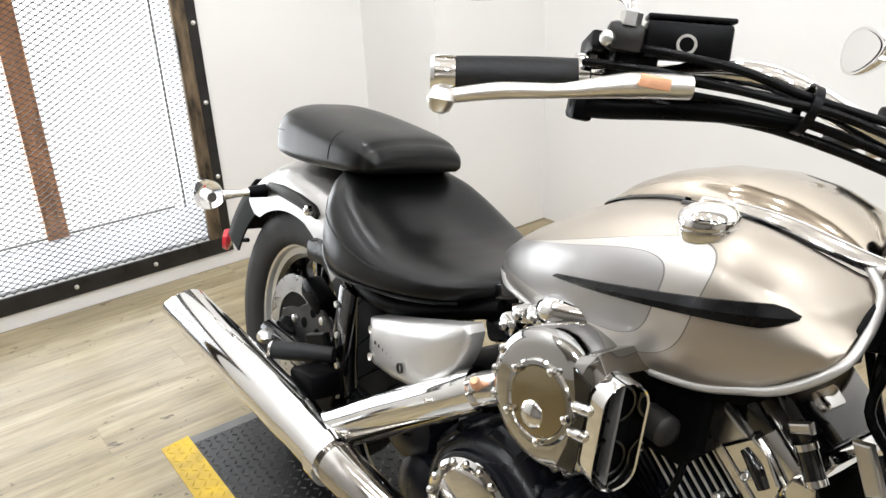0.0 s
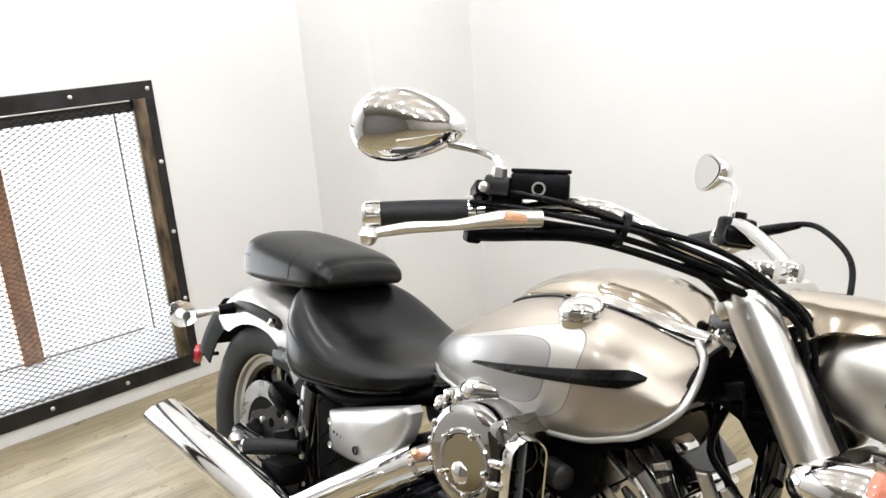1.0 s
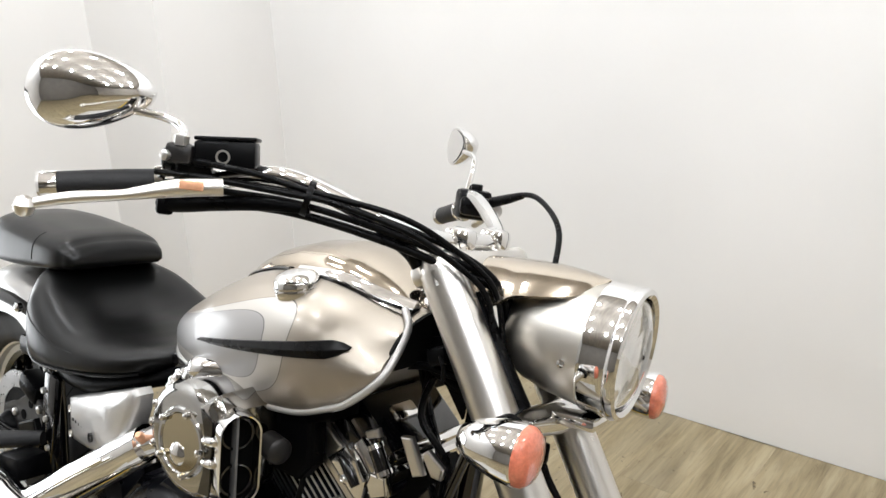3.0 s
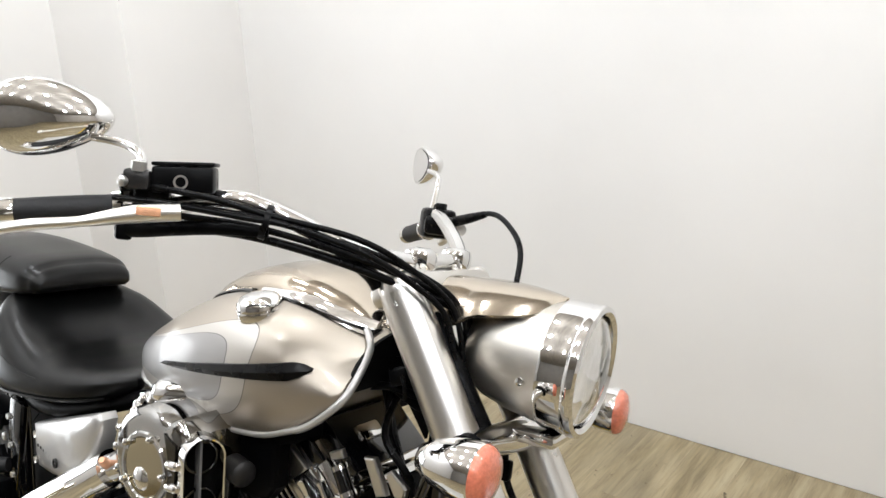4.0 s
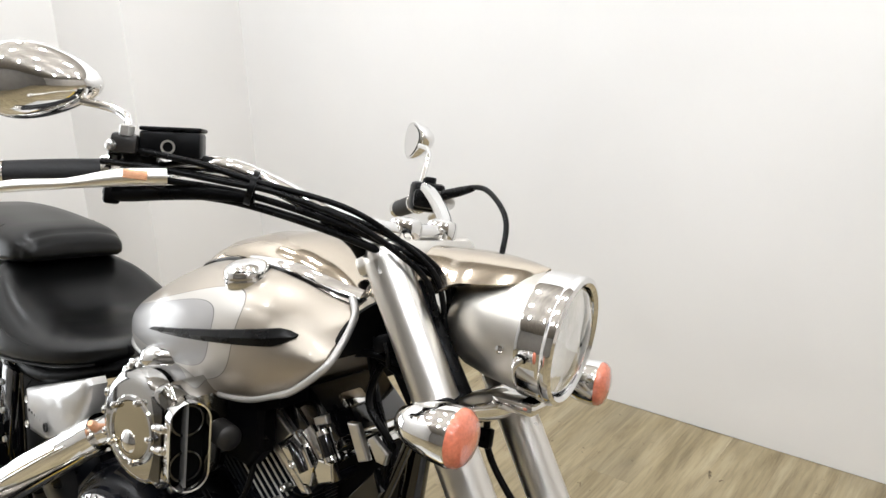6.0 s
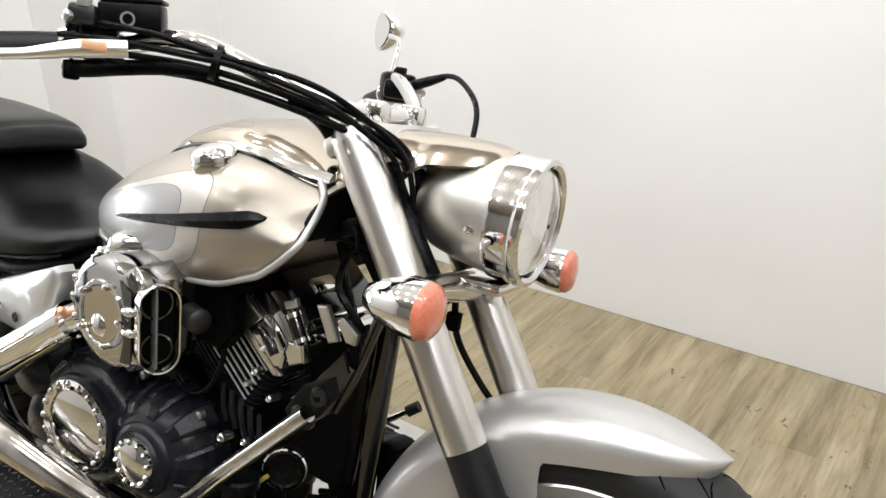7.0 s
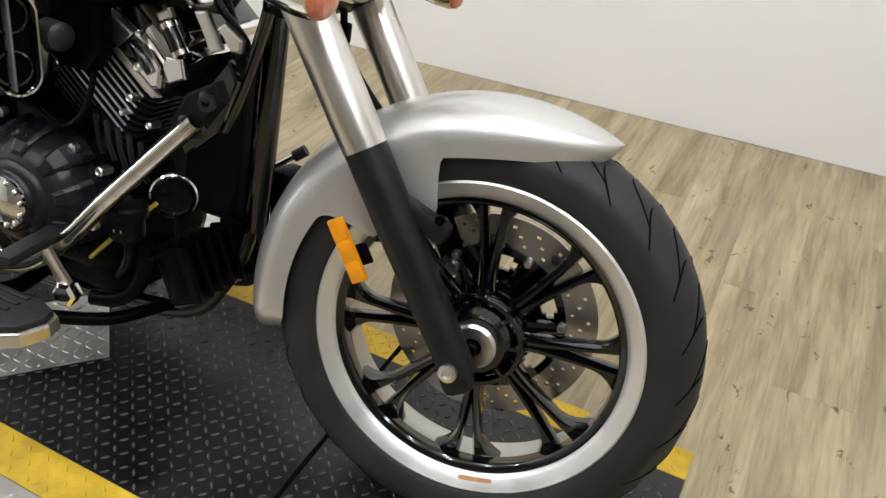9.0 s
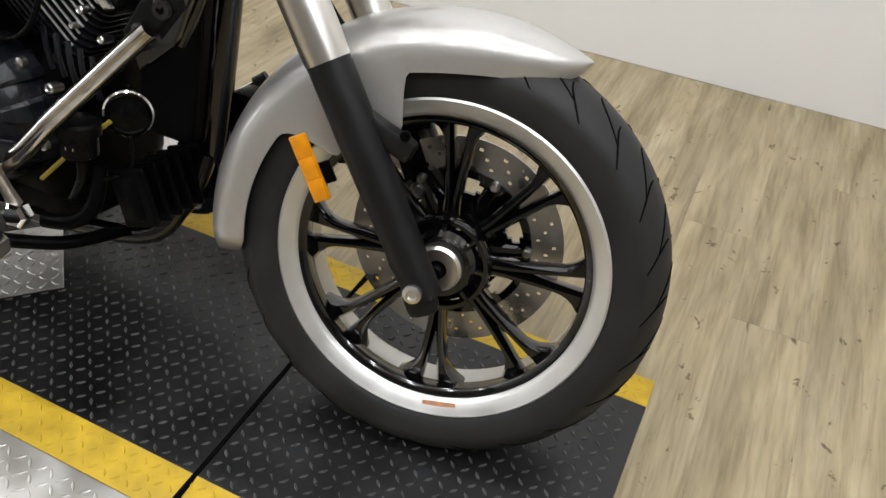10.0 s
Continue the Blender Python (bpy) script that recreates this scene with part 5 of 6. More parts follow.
# frame tubes
frame_part = part("frame", tube([V(1.285, 0, 0.93), V(1.15, 0, 0.86), V(0.9, 0, 0.70), V(0.66, 0, 0.62), V(0.3, 0, 0.56)], 0.032, 16), GLOSSBLK, bike, "gloss black tubular frame")
part("down_tube", tube([V(1.31, 0, 0.80), V(1.302, 0, 0.70), V(1.288, 0, 0.52), V(1.272, 0, 0.35)], 0.021, 16), GLOSSBLK, frame_part, "gloss black down tube")
for s in (-1, 1):
    part("cradle_tube", tube([V(1.272, s * 0.012, 0.36), V(1.245, s * 0.04, 0.27), V(1.15, s * 0.075, 0.20), V(0.7, s * 0.11, 0.18), V(0.45, s * 0.13, 0.20), V(0.36, s * 0.14, 0.32), V(0.33, s * 0.14, 0.48), V(0.31, s * 0.14, 0.60)], 0.016, 12), GLOSSBLK, frame_part, "gloss black frame tube")
    part("seat_rail", tube([V(0.70, s * 0.10, 0.655), V(0.5, s * 0.135, 0.585), V(0.36, s * 0.135, 0.57), V(0.28, s * 0.10, 0.58), V(0.2, s * 0.06, 0.60)], 0.016, 12), SATBLK, frame_part)
    part("gusset", slab([(1.16, 0.82), (1.27, 0.86), (1.31, 0.80), (1.30, 0.74), (1.26, 0.79)], 0.006, lambda a, b, d: V(a, s * (0.032 + d), b)), SATBLK, frame_part, smooth=False)
    part("swingarm", tube([V(0.42, s * 0.13, 0.335), V(0.2, s * 0.128, 0.335), V(RAX.x - 0.04, s * 0.130, RAX.z)], [0.030, 0.026, 0.022], 14), GLOSSBLK, frame_part, "gloss black swingarm")
    part("frame_plate", box(V(0.325, s * 0.155, 0.44), (0.05, 0.02, 0.26), 0.008, turn_y(6)), GLOSSBLK, frame_part)
    for q in range(4):
        part("frame_bolt", revolve([(0, 0.007), (0.005, 0.006)], (0.318 + 0.01 * q, s * 0.166, 0.53 - 0.06 * q), (0, s, 0), 10), BOLT, frame_part)
part("brake_bracket", slab([(-0.03, 0.35), (-0.02, 0.385), (0.01, 0.40), (0.06, 0.415), (0.10, 0.445), (0.14, 0.45), (0.19, 0.425), (0.225, 0.39), (0.22, 0.338), (0.15, 0.318), (0.08, 0.30), (0.0, 0.295)], 0.010, lambda a, b, d: V(a, -0.092 - d, b), 0.003), STEEL, bike, "grey rear brake bracket with dark discs for holes", smooth=False)
rear_cal = part("rear_caliper", box(V(0.11, -0.085, 0.462), (0.09, 0.05, 0.05), 0.014, turn_y(20)), SATBLK, bike)
# Dark discs on the bracket face paint the shade of drilled holes.
for x, z, r in ((0.085, 0.39, 0.012), (0.12, 0.425, 0.010), (0.145, 0.385, 0.013), (0.19, 0.365, 0.008), (0.12, 0.34, 0.010)):
    part("hole_shade_disc", revolve([(0, r), (0.0012, r), (0.0014, r * 0.6)], V(x, -0.1022, z), (0, -1, 0), 18), DARKIN, rear_cal)
for x, z in ((0.20, 0.345), (0.205, 0.392), (0.045, 0.385), (0.165, 0.425)):
    part("bracket_bolt", revolve([(0, 0.010), (0.006, 0.009), (0.008, 0.004)], V(x, -0.102, z), (0, -1, 0), 12), BOLT, rear_cal)
peg = part("passenger_peg", tube([V(0.335, -0.175, 0.432), V(0.29, -0.212, 0.425), V(0.238, -0.252, 0.416)], [0.015, 0.018, 0.018], 16), GRIPR, bike, "folding black rubber passenger peg")
part("peg_end", revolve([(0, 0.019), (0.006, 0.018), (0.008, 0.012)], V(0.238, -0.252, 0.416), (-0.8, -0.6, -0.14), 18), CHROME, peg, "chrome end")
part("peg_bracket", slab([(0.22, 0.43), (0.29, 0.46), (0.35, 0.36), (0.33, 0.25), (0.27, 0.27), (0.25, 0.36)], 0.014, lambda a, b, d: V(a, -0.162 - d, b), 0.004), SATBLK, bike, smooth=False)

# engine
case = part("engine", box(V(0.86, 0, 0.37), (0.46, 0.26, 0.27), 0.05, seg=3), SATBLK, bike, "black air-cooled twin-cylinder engine")
part("gearbox_case", box(V(0.62, -0.01, 0.40), (0.24, 0.26, 0.2), 0.05, seg=3), SATBLK, case)
part("sump", box(V(0.88, 0, 0.25), (0.42, 0.22, 0.12), 0.04, seg=3), SATBLK, case)


def cylinder(base, lean, label, back=0.0):
    rot = turn_y(lean)
    up = rot @ V(0, 0, 1)
    barrel = part("cylinder", tube([base, base + up * 0.16], 0.07, 24), ENGINE, case, label)
    for k in range(14):
        z = 0.010 + 0.0115 * k
        w = 0.150 + 0.012 * math.sin(k * 0.4)
        corner = [(sx * (w / 2 - 0.022 + 0.022 * math.cos(a)) - (back if sx < 0 else 0), sy * (w / 2 - 0.012 + 0.022 * math.sin(a))) for sx, sy, a0 in ((1, 1, 0), (-1, 1, 1), (-1, -1, 0), (1, -1, 1)) for a in [math.pi / 2 * ((1 - q / 4) if a0 else q / 4) for q in range(5)]]
        if k >= 5:
            # Bare edges only where fins catch light; lower fins stay dark as if shaded.
            part("fin_edge", box(base + up * (z + 0.0023) + rot @ V(-back / 2, -w / 2 - 0.0102, 0), (w - 0.035 + back, 0.003, 0.0040), 0.001, rot), BRUSHED, barrel, "bare metal edge of a lit upper fin", smooth=False)
        part("cooling_fin", slab(corner, 0.0046, lambda a, b, d: base + up * (z + d) + rot @ V(a, b, 0)), ENGINE, barrel, smooth=False)
    h = base + up * 0.185
    part("cylinder_head", box(h, (0.17, 0.20, 0.045), 0.012, rot), ENGINE, barrel)
    rc = part("rocker_cover", box(base + up * 0.230, (0.16, 0.20, 0.058), 0.012, rot), CHROME, barrel, "chrome rocker cover")
    part("cover_inset", box(base + up * 0.270 + rot @ V(0.005, 0.0, 0), (0.10, 0.165, 0.034), 0.008, rot), GLOSSBLK, rc, "gloss black cover panel")
    part("cover_strip", box(base + up * 0.274 + rot @ V(0.062, 0.0, 0), (0.014, 0.19, 0.045), 0.004, rot), CHROME, rc, "chrome rib")
    part("cover_strip", box(base + up * 0.280 + rot @ V(0.0, -0.02, 0), (0.028, 0.05, 0.030), 0.006, rot), CHROME, rc)
    part("cover_notch", box(base + up * 0.240 + rot @ V(-0.022, -0.0985, 0), (0.06, 0.008, 0.034), 0.003, rot), GLOSSBLK, rc)
    for sx in (-0.05, 0.05):
        for sy in (-0.075, 0.075):
            part("cover_bolt", revolve([(0, 0.008), (0.008, 0.008), (0.010, 0.005)], base + up * 0.258 + rot @ V(sx, sy, 0), up, 12), CHROME, rc)
    return barrel


# Black block added to keep the gap before the down tube dark.
part("engine_front_slab", slab([(1.13, 0.36), (1.235, 0.36), (1.250, 0.50), (1.258, 0.62), (1.225, 0.64), (1.15, 0.60)], 0.07, lambda a, b, d: V(a, 0.06 - d, b), 0.008), FLAP, case, "added black filler between engine and down tube", smooth=False)
cylinder(V(0.995, 0, 0.488), 39, "black finned front cylinder", 0.045)
cylinder(V(0.815, 0, 0.47), -24, "black finned rear cylinder")
# chrome pieces round the front head
def plate(name, outline, y, thick, material, parent, label="", bevel=0.003):
    """A plate standing in the plane of the frame, its outer face to the right-hand side."""
    return part(name, slab(outline, thick, lambda a, b, d: V(a, y - d, b), bevel), material, parent, label, smooth=False)


plate("head_bracket", [(1.046, 0.652), (1.060, 0.674), (1.074, 0.698), (1.088, 0.702), (1.099, 0.692), (1.090, 0.672), (1.074, 0.648)], -0.104, 0.012, CHROME, case, "chrome engine bracket")
plate("head_plate", [(1.068, 0.657), (1.113, 0.634), (1.138, 0.664), (1.096, 0.688)], -0.100, 0.010, SATIN, case, "polished head plate")
rocker = plate("rocker_end", [(1.109, 0.640), (1.146, 0.671), (1.166, 0.656), (1.192, 0.629), (1.186, 0.596), (1.172, 0.592)], -0.102, 0.012, CHROME, case, "chrome rocker cover end", 0.005)
part("rocker_recess", tube([V(1.140, -0.113, 0.650), V(1.158, -0.113, 0.636), V(1.174, -0.113, 0.616)], [0.006, 0.010, 0.008], 10), GLOSSBLK, rocker)
plate("head_lip", [(1.090, 0.634), (1.108, 0.640), (1.172, 0.590), (1.180, 0.580), (1.166, 0.576)], -0.100, 0.009, SATIN, case, "polished metal lip")
plate("head_block", [(1.194, 0.628), (1.200, 0.646), (1.229, 0.648), (1.234, 0.620), (1.204, 0.606)], -0.098, 0.016, CHROME, case, "square chrome block")
part("coil", tube([V(1.204, -0.112, 0.690), V(1.216, -0.112, 0.672), V(1.227, -0.112, 0.652)], 0.012, 14, 2), GLOSSBLK, case, "black ignition coil")
for x, z in ((1.206, 0.689), (1.226, 0.655)):
    part("coil_band", tube([V(x - 0.002, -0.112, z + 0.003), V(x + 0.002, -0.112, z - 0.003)], 0.0128, 14, 1), CHROME, case)
plate("head_strap", [(1.246, 0.716), (1.266, 0.720), (1.292, 0.672), (1.274, 0.664)], -0.098, 0.010, SATIN, case, "pale polished strap")
plate("head_strap", [(1.282, 0.700), (1.292, 0.708), (1.322, 0.690), (1.318, 0.672), (1.302, 0.672)], -0.092, 0.010, SATIN, case, "pale polished strap")
plate("coil_top", [(1.176, 0.700), (1.200, 0.712), (1.206, 0.700), (1.182, 0.690)], -0.096, 0.010, SATIN, case)
for x, y, z, r in ((1.112, -0.094, 0.5615, 0.0065), (1.148, -0.094, 0.527, 0.006), (1.0775, -0.128, 0.443, 0.008), (1.150, -0.114, 0.620, 0.006), (1.095, -0.094, 0.535, 0.005), (1.125, -0.122, 0.452, 0.006)):
    part("engine_bolt", revolve([(-0.02, r), (0.004, r), (0.006, r * 0.7), (0.004, r * 0.45)], V(x, y, z), (0.1, -1, 0.1), 12), BOLT, case)
for k in range(5):
    part("case_fin", tube([V(1.06 + 0.022 * k, -0.115, 0.53 - 0.006 * k), V(1.07 + 0.022 * k, -0.122, 0.50 - 0.006 * k), V(1.075 + 0.022 * k, -0.118, 0.47 - 0.006 * k)], 0.0042, 8), ENGINE, case)
# hoses and leads between the tank and the fork
part("breather_hose", tube([V(1.235, -0.05, 0.815), V(1.262, -0.04, 0.798), V(1.288, -0.03, 0.783), V(1.33, -0.025, 0.776), V(1.37, -0.02, 0.795)], 0.0105, 12), SATBLK, bike, "thick black hose beside the steering head")
part("breather_hose", tube([V(1.20, -0.07, 0.80), V(1.25, -0.065, 0.812), V(1.30, -0.05, 0.806), V(1.35, -0.03, 0.82)], 0.006, 10), SATBLK, bike, "black hose beside the steering head")
part("connector", box(V(1.275, -0.07, 0.835), (0.034, 0.022, 0.026), 0.005, turn_y(-20)), PLASTIC, bike, "black wiring connector")
part("connector_lead", tube([V(1.285, -0.082, 0.84), V(1.294, -0.085, 0.826), V(1.294, -0.082, 0.806)], 0.0035, 8), PLASTIC, bike)
part("frame_stay", tube([V(1.352, -0.085, 0.735), V(1.337, -0.08, 0.698), V(1.304, -0.08, 0.608), V(1.275, -0.08, 0.55)], 0.0085, 12), GLOSSBLK, bike, "gloss black stay in front of the engine")
for x, z in ((1.321, 0.587), (1.339, 0.628)):
    part("mount_ring", ringrev([(-0.004, 0.006), (-0.004, 0.0115), (0.004, 0.0115), (0.004, 0.006)], V(x, -0.190, z), (0.1, -1, 0.1), 20), STEEL, bike, "dark grey mounting ring")
for k in range(3):
    part("wiring", tube([V(1.20 + 0.02 * k, -0.02, 0.80), V(1.235, -0.03 - 0.01 * k, 0.73), V(1.275 + 0.008 * k, -0.045, 0.66), V(1.27, -0.05, 0.56)], 0.006, 8), PLASTIC, bike)
part("engine_front_slab", slab([(1.20, 0.55), (1.25, 0.59), (1.30, 0.66), (1.315, 0.63), (1.28, 0.55), (1.22, 0.50)], 0.012, lambda a, b, d: V(a, -0.09 - d, b), 0.003), GLOSSBLK, bike, smooth=False)
part("spark_lead", tube([V(1.045, -0.115, 0.665), V(1.078, -0.13, 0.60), V(1.062, -0.14, 0.535), V(1.012, -0.14, 0.502), V(0.96, -0.13, 0.512)], 0.0048, 10), PLASTIC, case)
part("inlet_box", box(V(0.90, -0.02, 0.66), (0.12, 0.2, 0.09), 0.02), SATBLK, case)

# clutch and timing covers on the right flank
ax = V(0.10, -1, 0.04).normalized()
big = part("clutch_cover", revolve([(-0.05, 0.122), (0.020, 0.119), (0.040, 0.112), (0.050, 0.100), (0.053, 0.092), (0.062, 0.090), (0.066, 0.084)], V(0.815, -0.165, 0.398), ax, 56), ENGINE, case, "dark grey clutch cover with chrome disc")
part("chrome_ring", ringrev([(0.060, 0.065), (0.060, 0.085), (0.069, 0.083), (0.073, 0.076), (0.069, 0.065)], V(0.815, -0.165, 0.398), ax, 56), CHROME, big, "chrome ring")
part("chrome_disc", revolve([(0.058, 0.070), (0.066, 0.067), (0.069, 0.050), (0.070, 0.006)], V(0.815, -0.165, 0.398), ax, 56), CHROME, big, "polished disc")
u, v, w = frame_of(ax)
for k in range(18):
    a = radians(20 * k)
    part("ring_bolt", revolve([(0.066, 0.0068), (0.074, 0.0062), (0.077, 0.003)], V(0.815, -0.165, 0.398) + (u * math.cos(a) + v * math.sin(a)) * 0.0755, ax, 10), CHROME, big)
for k in range(6):
    a = radians(20 + 60 * k)
    r0 = u * math.cos(a) + v * math.sin(a)
    t0 = -u * math.sin(a) + v * math.cos(a)
    c0 = V(0.815, -0.165, 0.398)
    part("cover_rib", loft([[c0 + ax * d + r0 * rr + t0 * q for q, rr in ((-0.034, h - 0.010), (-0.026, h), (0.026, h), (0.034, h - 0.010), (0.03, h - 0.03), (-0.03, h - 0.03))] for d, h in ((-0.04, 0.130), (0.022, 0.127), (0.040, 0.116))], True), ENGINE, big, smooth=False)
small = part("timing_cover", revolve([(-0.05, 0.108), (0.01, 0.104), (0.035, 0.092), (0.052, 0.068), (0.058, 0.052), (0.068, 0.046)], V(0.975, -0.155, 0.393), ax, 48), ENGINE, case, "dark grey timing cover with small chrome cap")
for k in range(12):
    a = radians(30 * k + 10)
    part("cap_bolt", revolve([(0.068, 0.0056), (0.078, 0.005), (0.081, 0.002)], V(0.975, -0.155, 0.393) + (u * math.cos(a) + v * math.sin(a)) * 0.0365, ax, 10), CHROME, small)
part("chrome_cap", revolve([(0.066, 0.042), (0.074, 0.041), (0.076, 0.034), (0.078, 0.030), (0.080, 0.006)], V(0.975, -0.155, 0.393), ax, 40), CHROME, small, "small chrome cap")
u, v, w = frame_of(ax)
tc0 = V(0.975, -0.155, 0.393)
for k in range(10):
    a = 2 * math.pi * k / 10 + 0.2
    r0, t0 = u * math.cos(a) + v * math.sin(a), -u * math.sin(a) + v * math.cos(a)
    rings = []
    for d, hi, hw in ((-0.03, 0.115, 0.022), (0.004, 0.113, 0.022), (0.024, 0.106, 0.019), (0.042, 0.092, 0.014), (0.050, 0.078, 0.009)):
        rings.append([tc0 + ax * d + t0 * q + r0 * h for q, h in ((-hw, hi - 0.004), (-hw * 0.7, hi), (hw * 0.7, hi), (hw, hi - 0.004), (hw, hi - 0.03), (-hw, hi - 0.03))])
    part("cover_tooth", loft(rings, True), ENGINE, small, smooth=False)
part("cover_step", ringrev([(0.046, 0.050), (0.046, 0.066), (0.055, 0.064), (0.062, 0.058), (0.064, 0.050)], tc0, ax, 48), ENGINE, small)
for x, z in ((0.90, 0.50), (1.05, 0.48), (1.08, 0.36), (0.92, 0.31), (0.70, 0.47), (0.71, 0.33)):
    part("case_bolt", revolve([(0, 0.008), (0.01, 0.008), (0.012, 0.005)], V(x, -0.145, z), (0, -1, 0), 10), BOLT, case)
part("drive_cover", revolve([(-0.03, 0.07), (0.03, 0.062), (0.045, 0.045), (0.05, 0.01)], V(0.60, -0.155, 0.42), (0, -1, 0), 40), ENGINE, case)
part("drive_cover", revolve([(-0.03, 0.06), (0.035, 0.055), (0.05, 0.035), (0.053, 0.01)], V(0.66, -0.16, 0.335), (0, -1, 0), 40), ENGINE, case)

# air cleaner: a drum running out into a slanting oval mouth
AC = V(0.941, -0.252, 0.646)
acn = V(0.05, -1.0, 0.06).normalized()


def cleaner_outline(front):
    pts = []
    for k in range(30):
        a = radians(62 + 236 * k / 29)
        pts.append((0.938 + 0.096 * math.cos(a), 0.646 + 0.090 * math.sin(a)))
    return pts + [(0.995, 0.562), (front - 0.018, 0.570), (front - 0.004, 0.580), (front, 0.596), (front, 0.712), (front - 0.012, 0.730), (1.01, 0.738)]


bm = bmesh.new()
rings = []
for d, grow in ((0.0, 0.0), (0.086, 0.0), (0.096, -0.004), (0.102, -0.012), (0.104, -0.022)):
    c0 = V(0.98, 0, 0.66)
    ring = []
    for a, b in cleaner_outline(1.030 - 0.1 * d):
        p = V(a, 0, b) - c0
        p = p * (1 + grow / max(p.length, 0.03))
        ring.append(c0 + p + V(0, -0.148 - d, 0))
    rings.append(ring)
cleaner = part("air_cleaner", loft(rings, True, bm), CLEANER, bike, "chrome air cleaner with round window and oval intake", sharp=28)
part("window_ring", ringrev([(-0.002, 0.043), (-0.002, 0.0555), (0.004, 0.055), (0.007, 0.052), (0.007, 0.047), (0.002, 0.043)], AC, acn, 56), CLEANER, cleaner, "round chrome bezel")
part("window_disc", revolve([(0.003, 0.0445), (0.001, 0.042), (-0.001, 0.034), (-0.0014, 0.004)], AC + acn * 0.0015, acn, 40), BRASSY, cleaner, "dished smoky brass window")
part("window_dome", revolve([(-0.001, 0.022), (0.005, 0.020), (0.009, 0.014), (0.011, 0.007), (0.0115, 0.002)], AC + V(-0.006, 0, -0.020), acn, 32), CHROME, cleaner, "polished dome")
u, v, w = frame_of(acn)
for k in range(5):
    a = radians(36 + 72 * k)
    part("bezel_rivet", revolve([(0.006, 0.0055), (0.013, 0.005), (0.015, 0.0025)], AC + (u * math.cos(a) + v * math.sin(a)) * 0.0495, acn, 12), CHROME, cleaner)
for k in range(2):
    z = 0.667 - 0.034 * k
    part("cleaner_rib", tube([V(0.994, -0.2525, z), V(0.998, -0.2525, z), V(1.018, -0.2525, z + 0.003), V(1.022, -0.2525, z + 0.003)], [0.004, 0.0075, 0.0075, 0.004], 10, 2), CHROME, cleaner)
for x, z in ((0.860, 0.682), (0.853, 0.650), (0.857, 0.616)):
    part("cleaner_bolt", revolve([(0, 0.007), (0.005, 0.007), (0.008, 0.004)], V(x, -0.245, z), (-0.4, -1, 0), 12), CHROME, cleaner)

mouth = Matrix.Translation((1.036, -0.2247, 0.6461)) @ Matrix.Rotation(radians(-18), 4, "Z")


def oval(hy, hz, n=18):
    """A slot with round ends."""
    pts = []
    for k in range(n + 1):
        a = math.pi * k / n
        pts.append((hy * math.cos(a), hz - hy + hy * math.sin(a)))
    for k in range(n + 1):
        a = math.pi + math.pi * k / n
        pts.append((hy * math.cos(a), -(hz - hy) + hy * math.sin(a)))
    return pts


rings = []
for dx, hy, hz in ((-0.05, 0.031, 0.070), (0.012, 0.0315, 0.0714), (0.017, 0.0305, 0.0704), (0.016, 0.028, 0.068), (-0.004, 0.0265, 0.0665), (-0.035, 0.026, 0.066)):
    rings.append([mouth @ V(dx, p, q) for p, q in oval(hy, hz)])
part("intake", loft(rings, True), CHROME, cleaner, "oval chrome intake mouth", sharp=40)
# Near-black sheet inside the mouth paints the shade of its depth.
part("intake_shade", slab(oval(0.0262, 0.0662), 0.003, lambda a, b, d: mouth @ V(-0.012 + d, a, b)), DARKIN, cleaner, "dark sheet for the shade inside the intake", smooth=False)
for k in (-1, 1):
    part("intake_ring", ringrev([(-0.002, 0.022), (-0.002, 0.0255), (0.003, 0.0255), (0.003, 0.022)], mouth @ V(-0.004, 0, 0.036 * k), mouth.to_3x3() @ V(1, 0, 0), 28), GLOSSBLK, cleaner)
part("intake_vane", box(mouth @ V(0, -0.004, 0), (0.022, 0.004, 0.130), 0.001, mouth.to_3x3()), MATGREY, cleaner, "thin dividing vane")
part("cleaner_back", slab([(0.90, 0.60), (1.08, 0.60), (1.105, 0.63), (1.105, 0.70), (1.08, 0.73), (0.90, 0.73)], 0.03, lambda a, b, d: V(a, -0.115 - d, b), 0.008), SATBLK, cleaner, "black backing plate", smooth=False)
part("cleaner_stub", revolve([(-0.03, 0.020), (0.006, 0.020), (0.010, 0.016), (0.012, 0.006)], V(1.072, -0.178, 0.656), (1, -0.2, 0), 24), STEEL, cleaner, "dark round boss beside the intake")
part("face_inset", slab([(0.985, 0.580), (1.012, 0.584), (1.014, 0.700), (0.985, 0.712), (0.995, 0.68), (0.999, 0.65), (0.995, 0.615)], 0.0025, lambda a, b, d: V(a, -0.2515 - d, b)), GLOSSBLK, cleaner, "gloss black inset panel", smooth=False)
for x, y, z, q in ((0.775, -0.150, 0.668, 20), (0.800, -0.152, 0.694, -15), (0.835, -0.158, 0.704, 10), (0.862, -0.162, 0.712, -25)):
    lug = part("head_lug", box(V(x, y, z), (0.034, 0.030, 0.026), 0.006, turn_y(q)), CHROME, case, "chrome casting beside the rear head")
    part("lug_bolt", revolve([(0, 0.009), (0.007, 0.0085), (0.010, 0.004)], V(x, y - 0.014, z), (0, -1, 0.3), 12), CHROME, lug)
part("cleaner_mount", tube([V(0.84, -0.15, 0.715), V(0.87, -0.175, 0.728), V(0.93, -0.16, 0.738)], [0.016, 0.022, 0.016], 12), CHROME, cleaner)

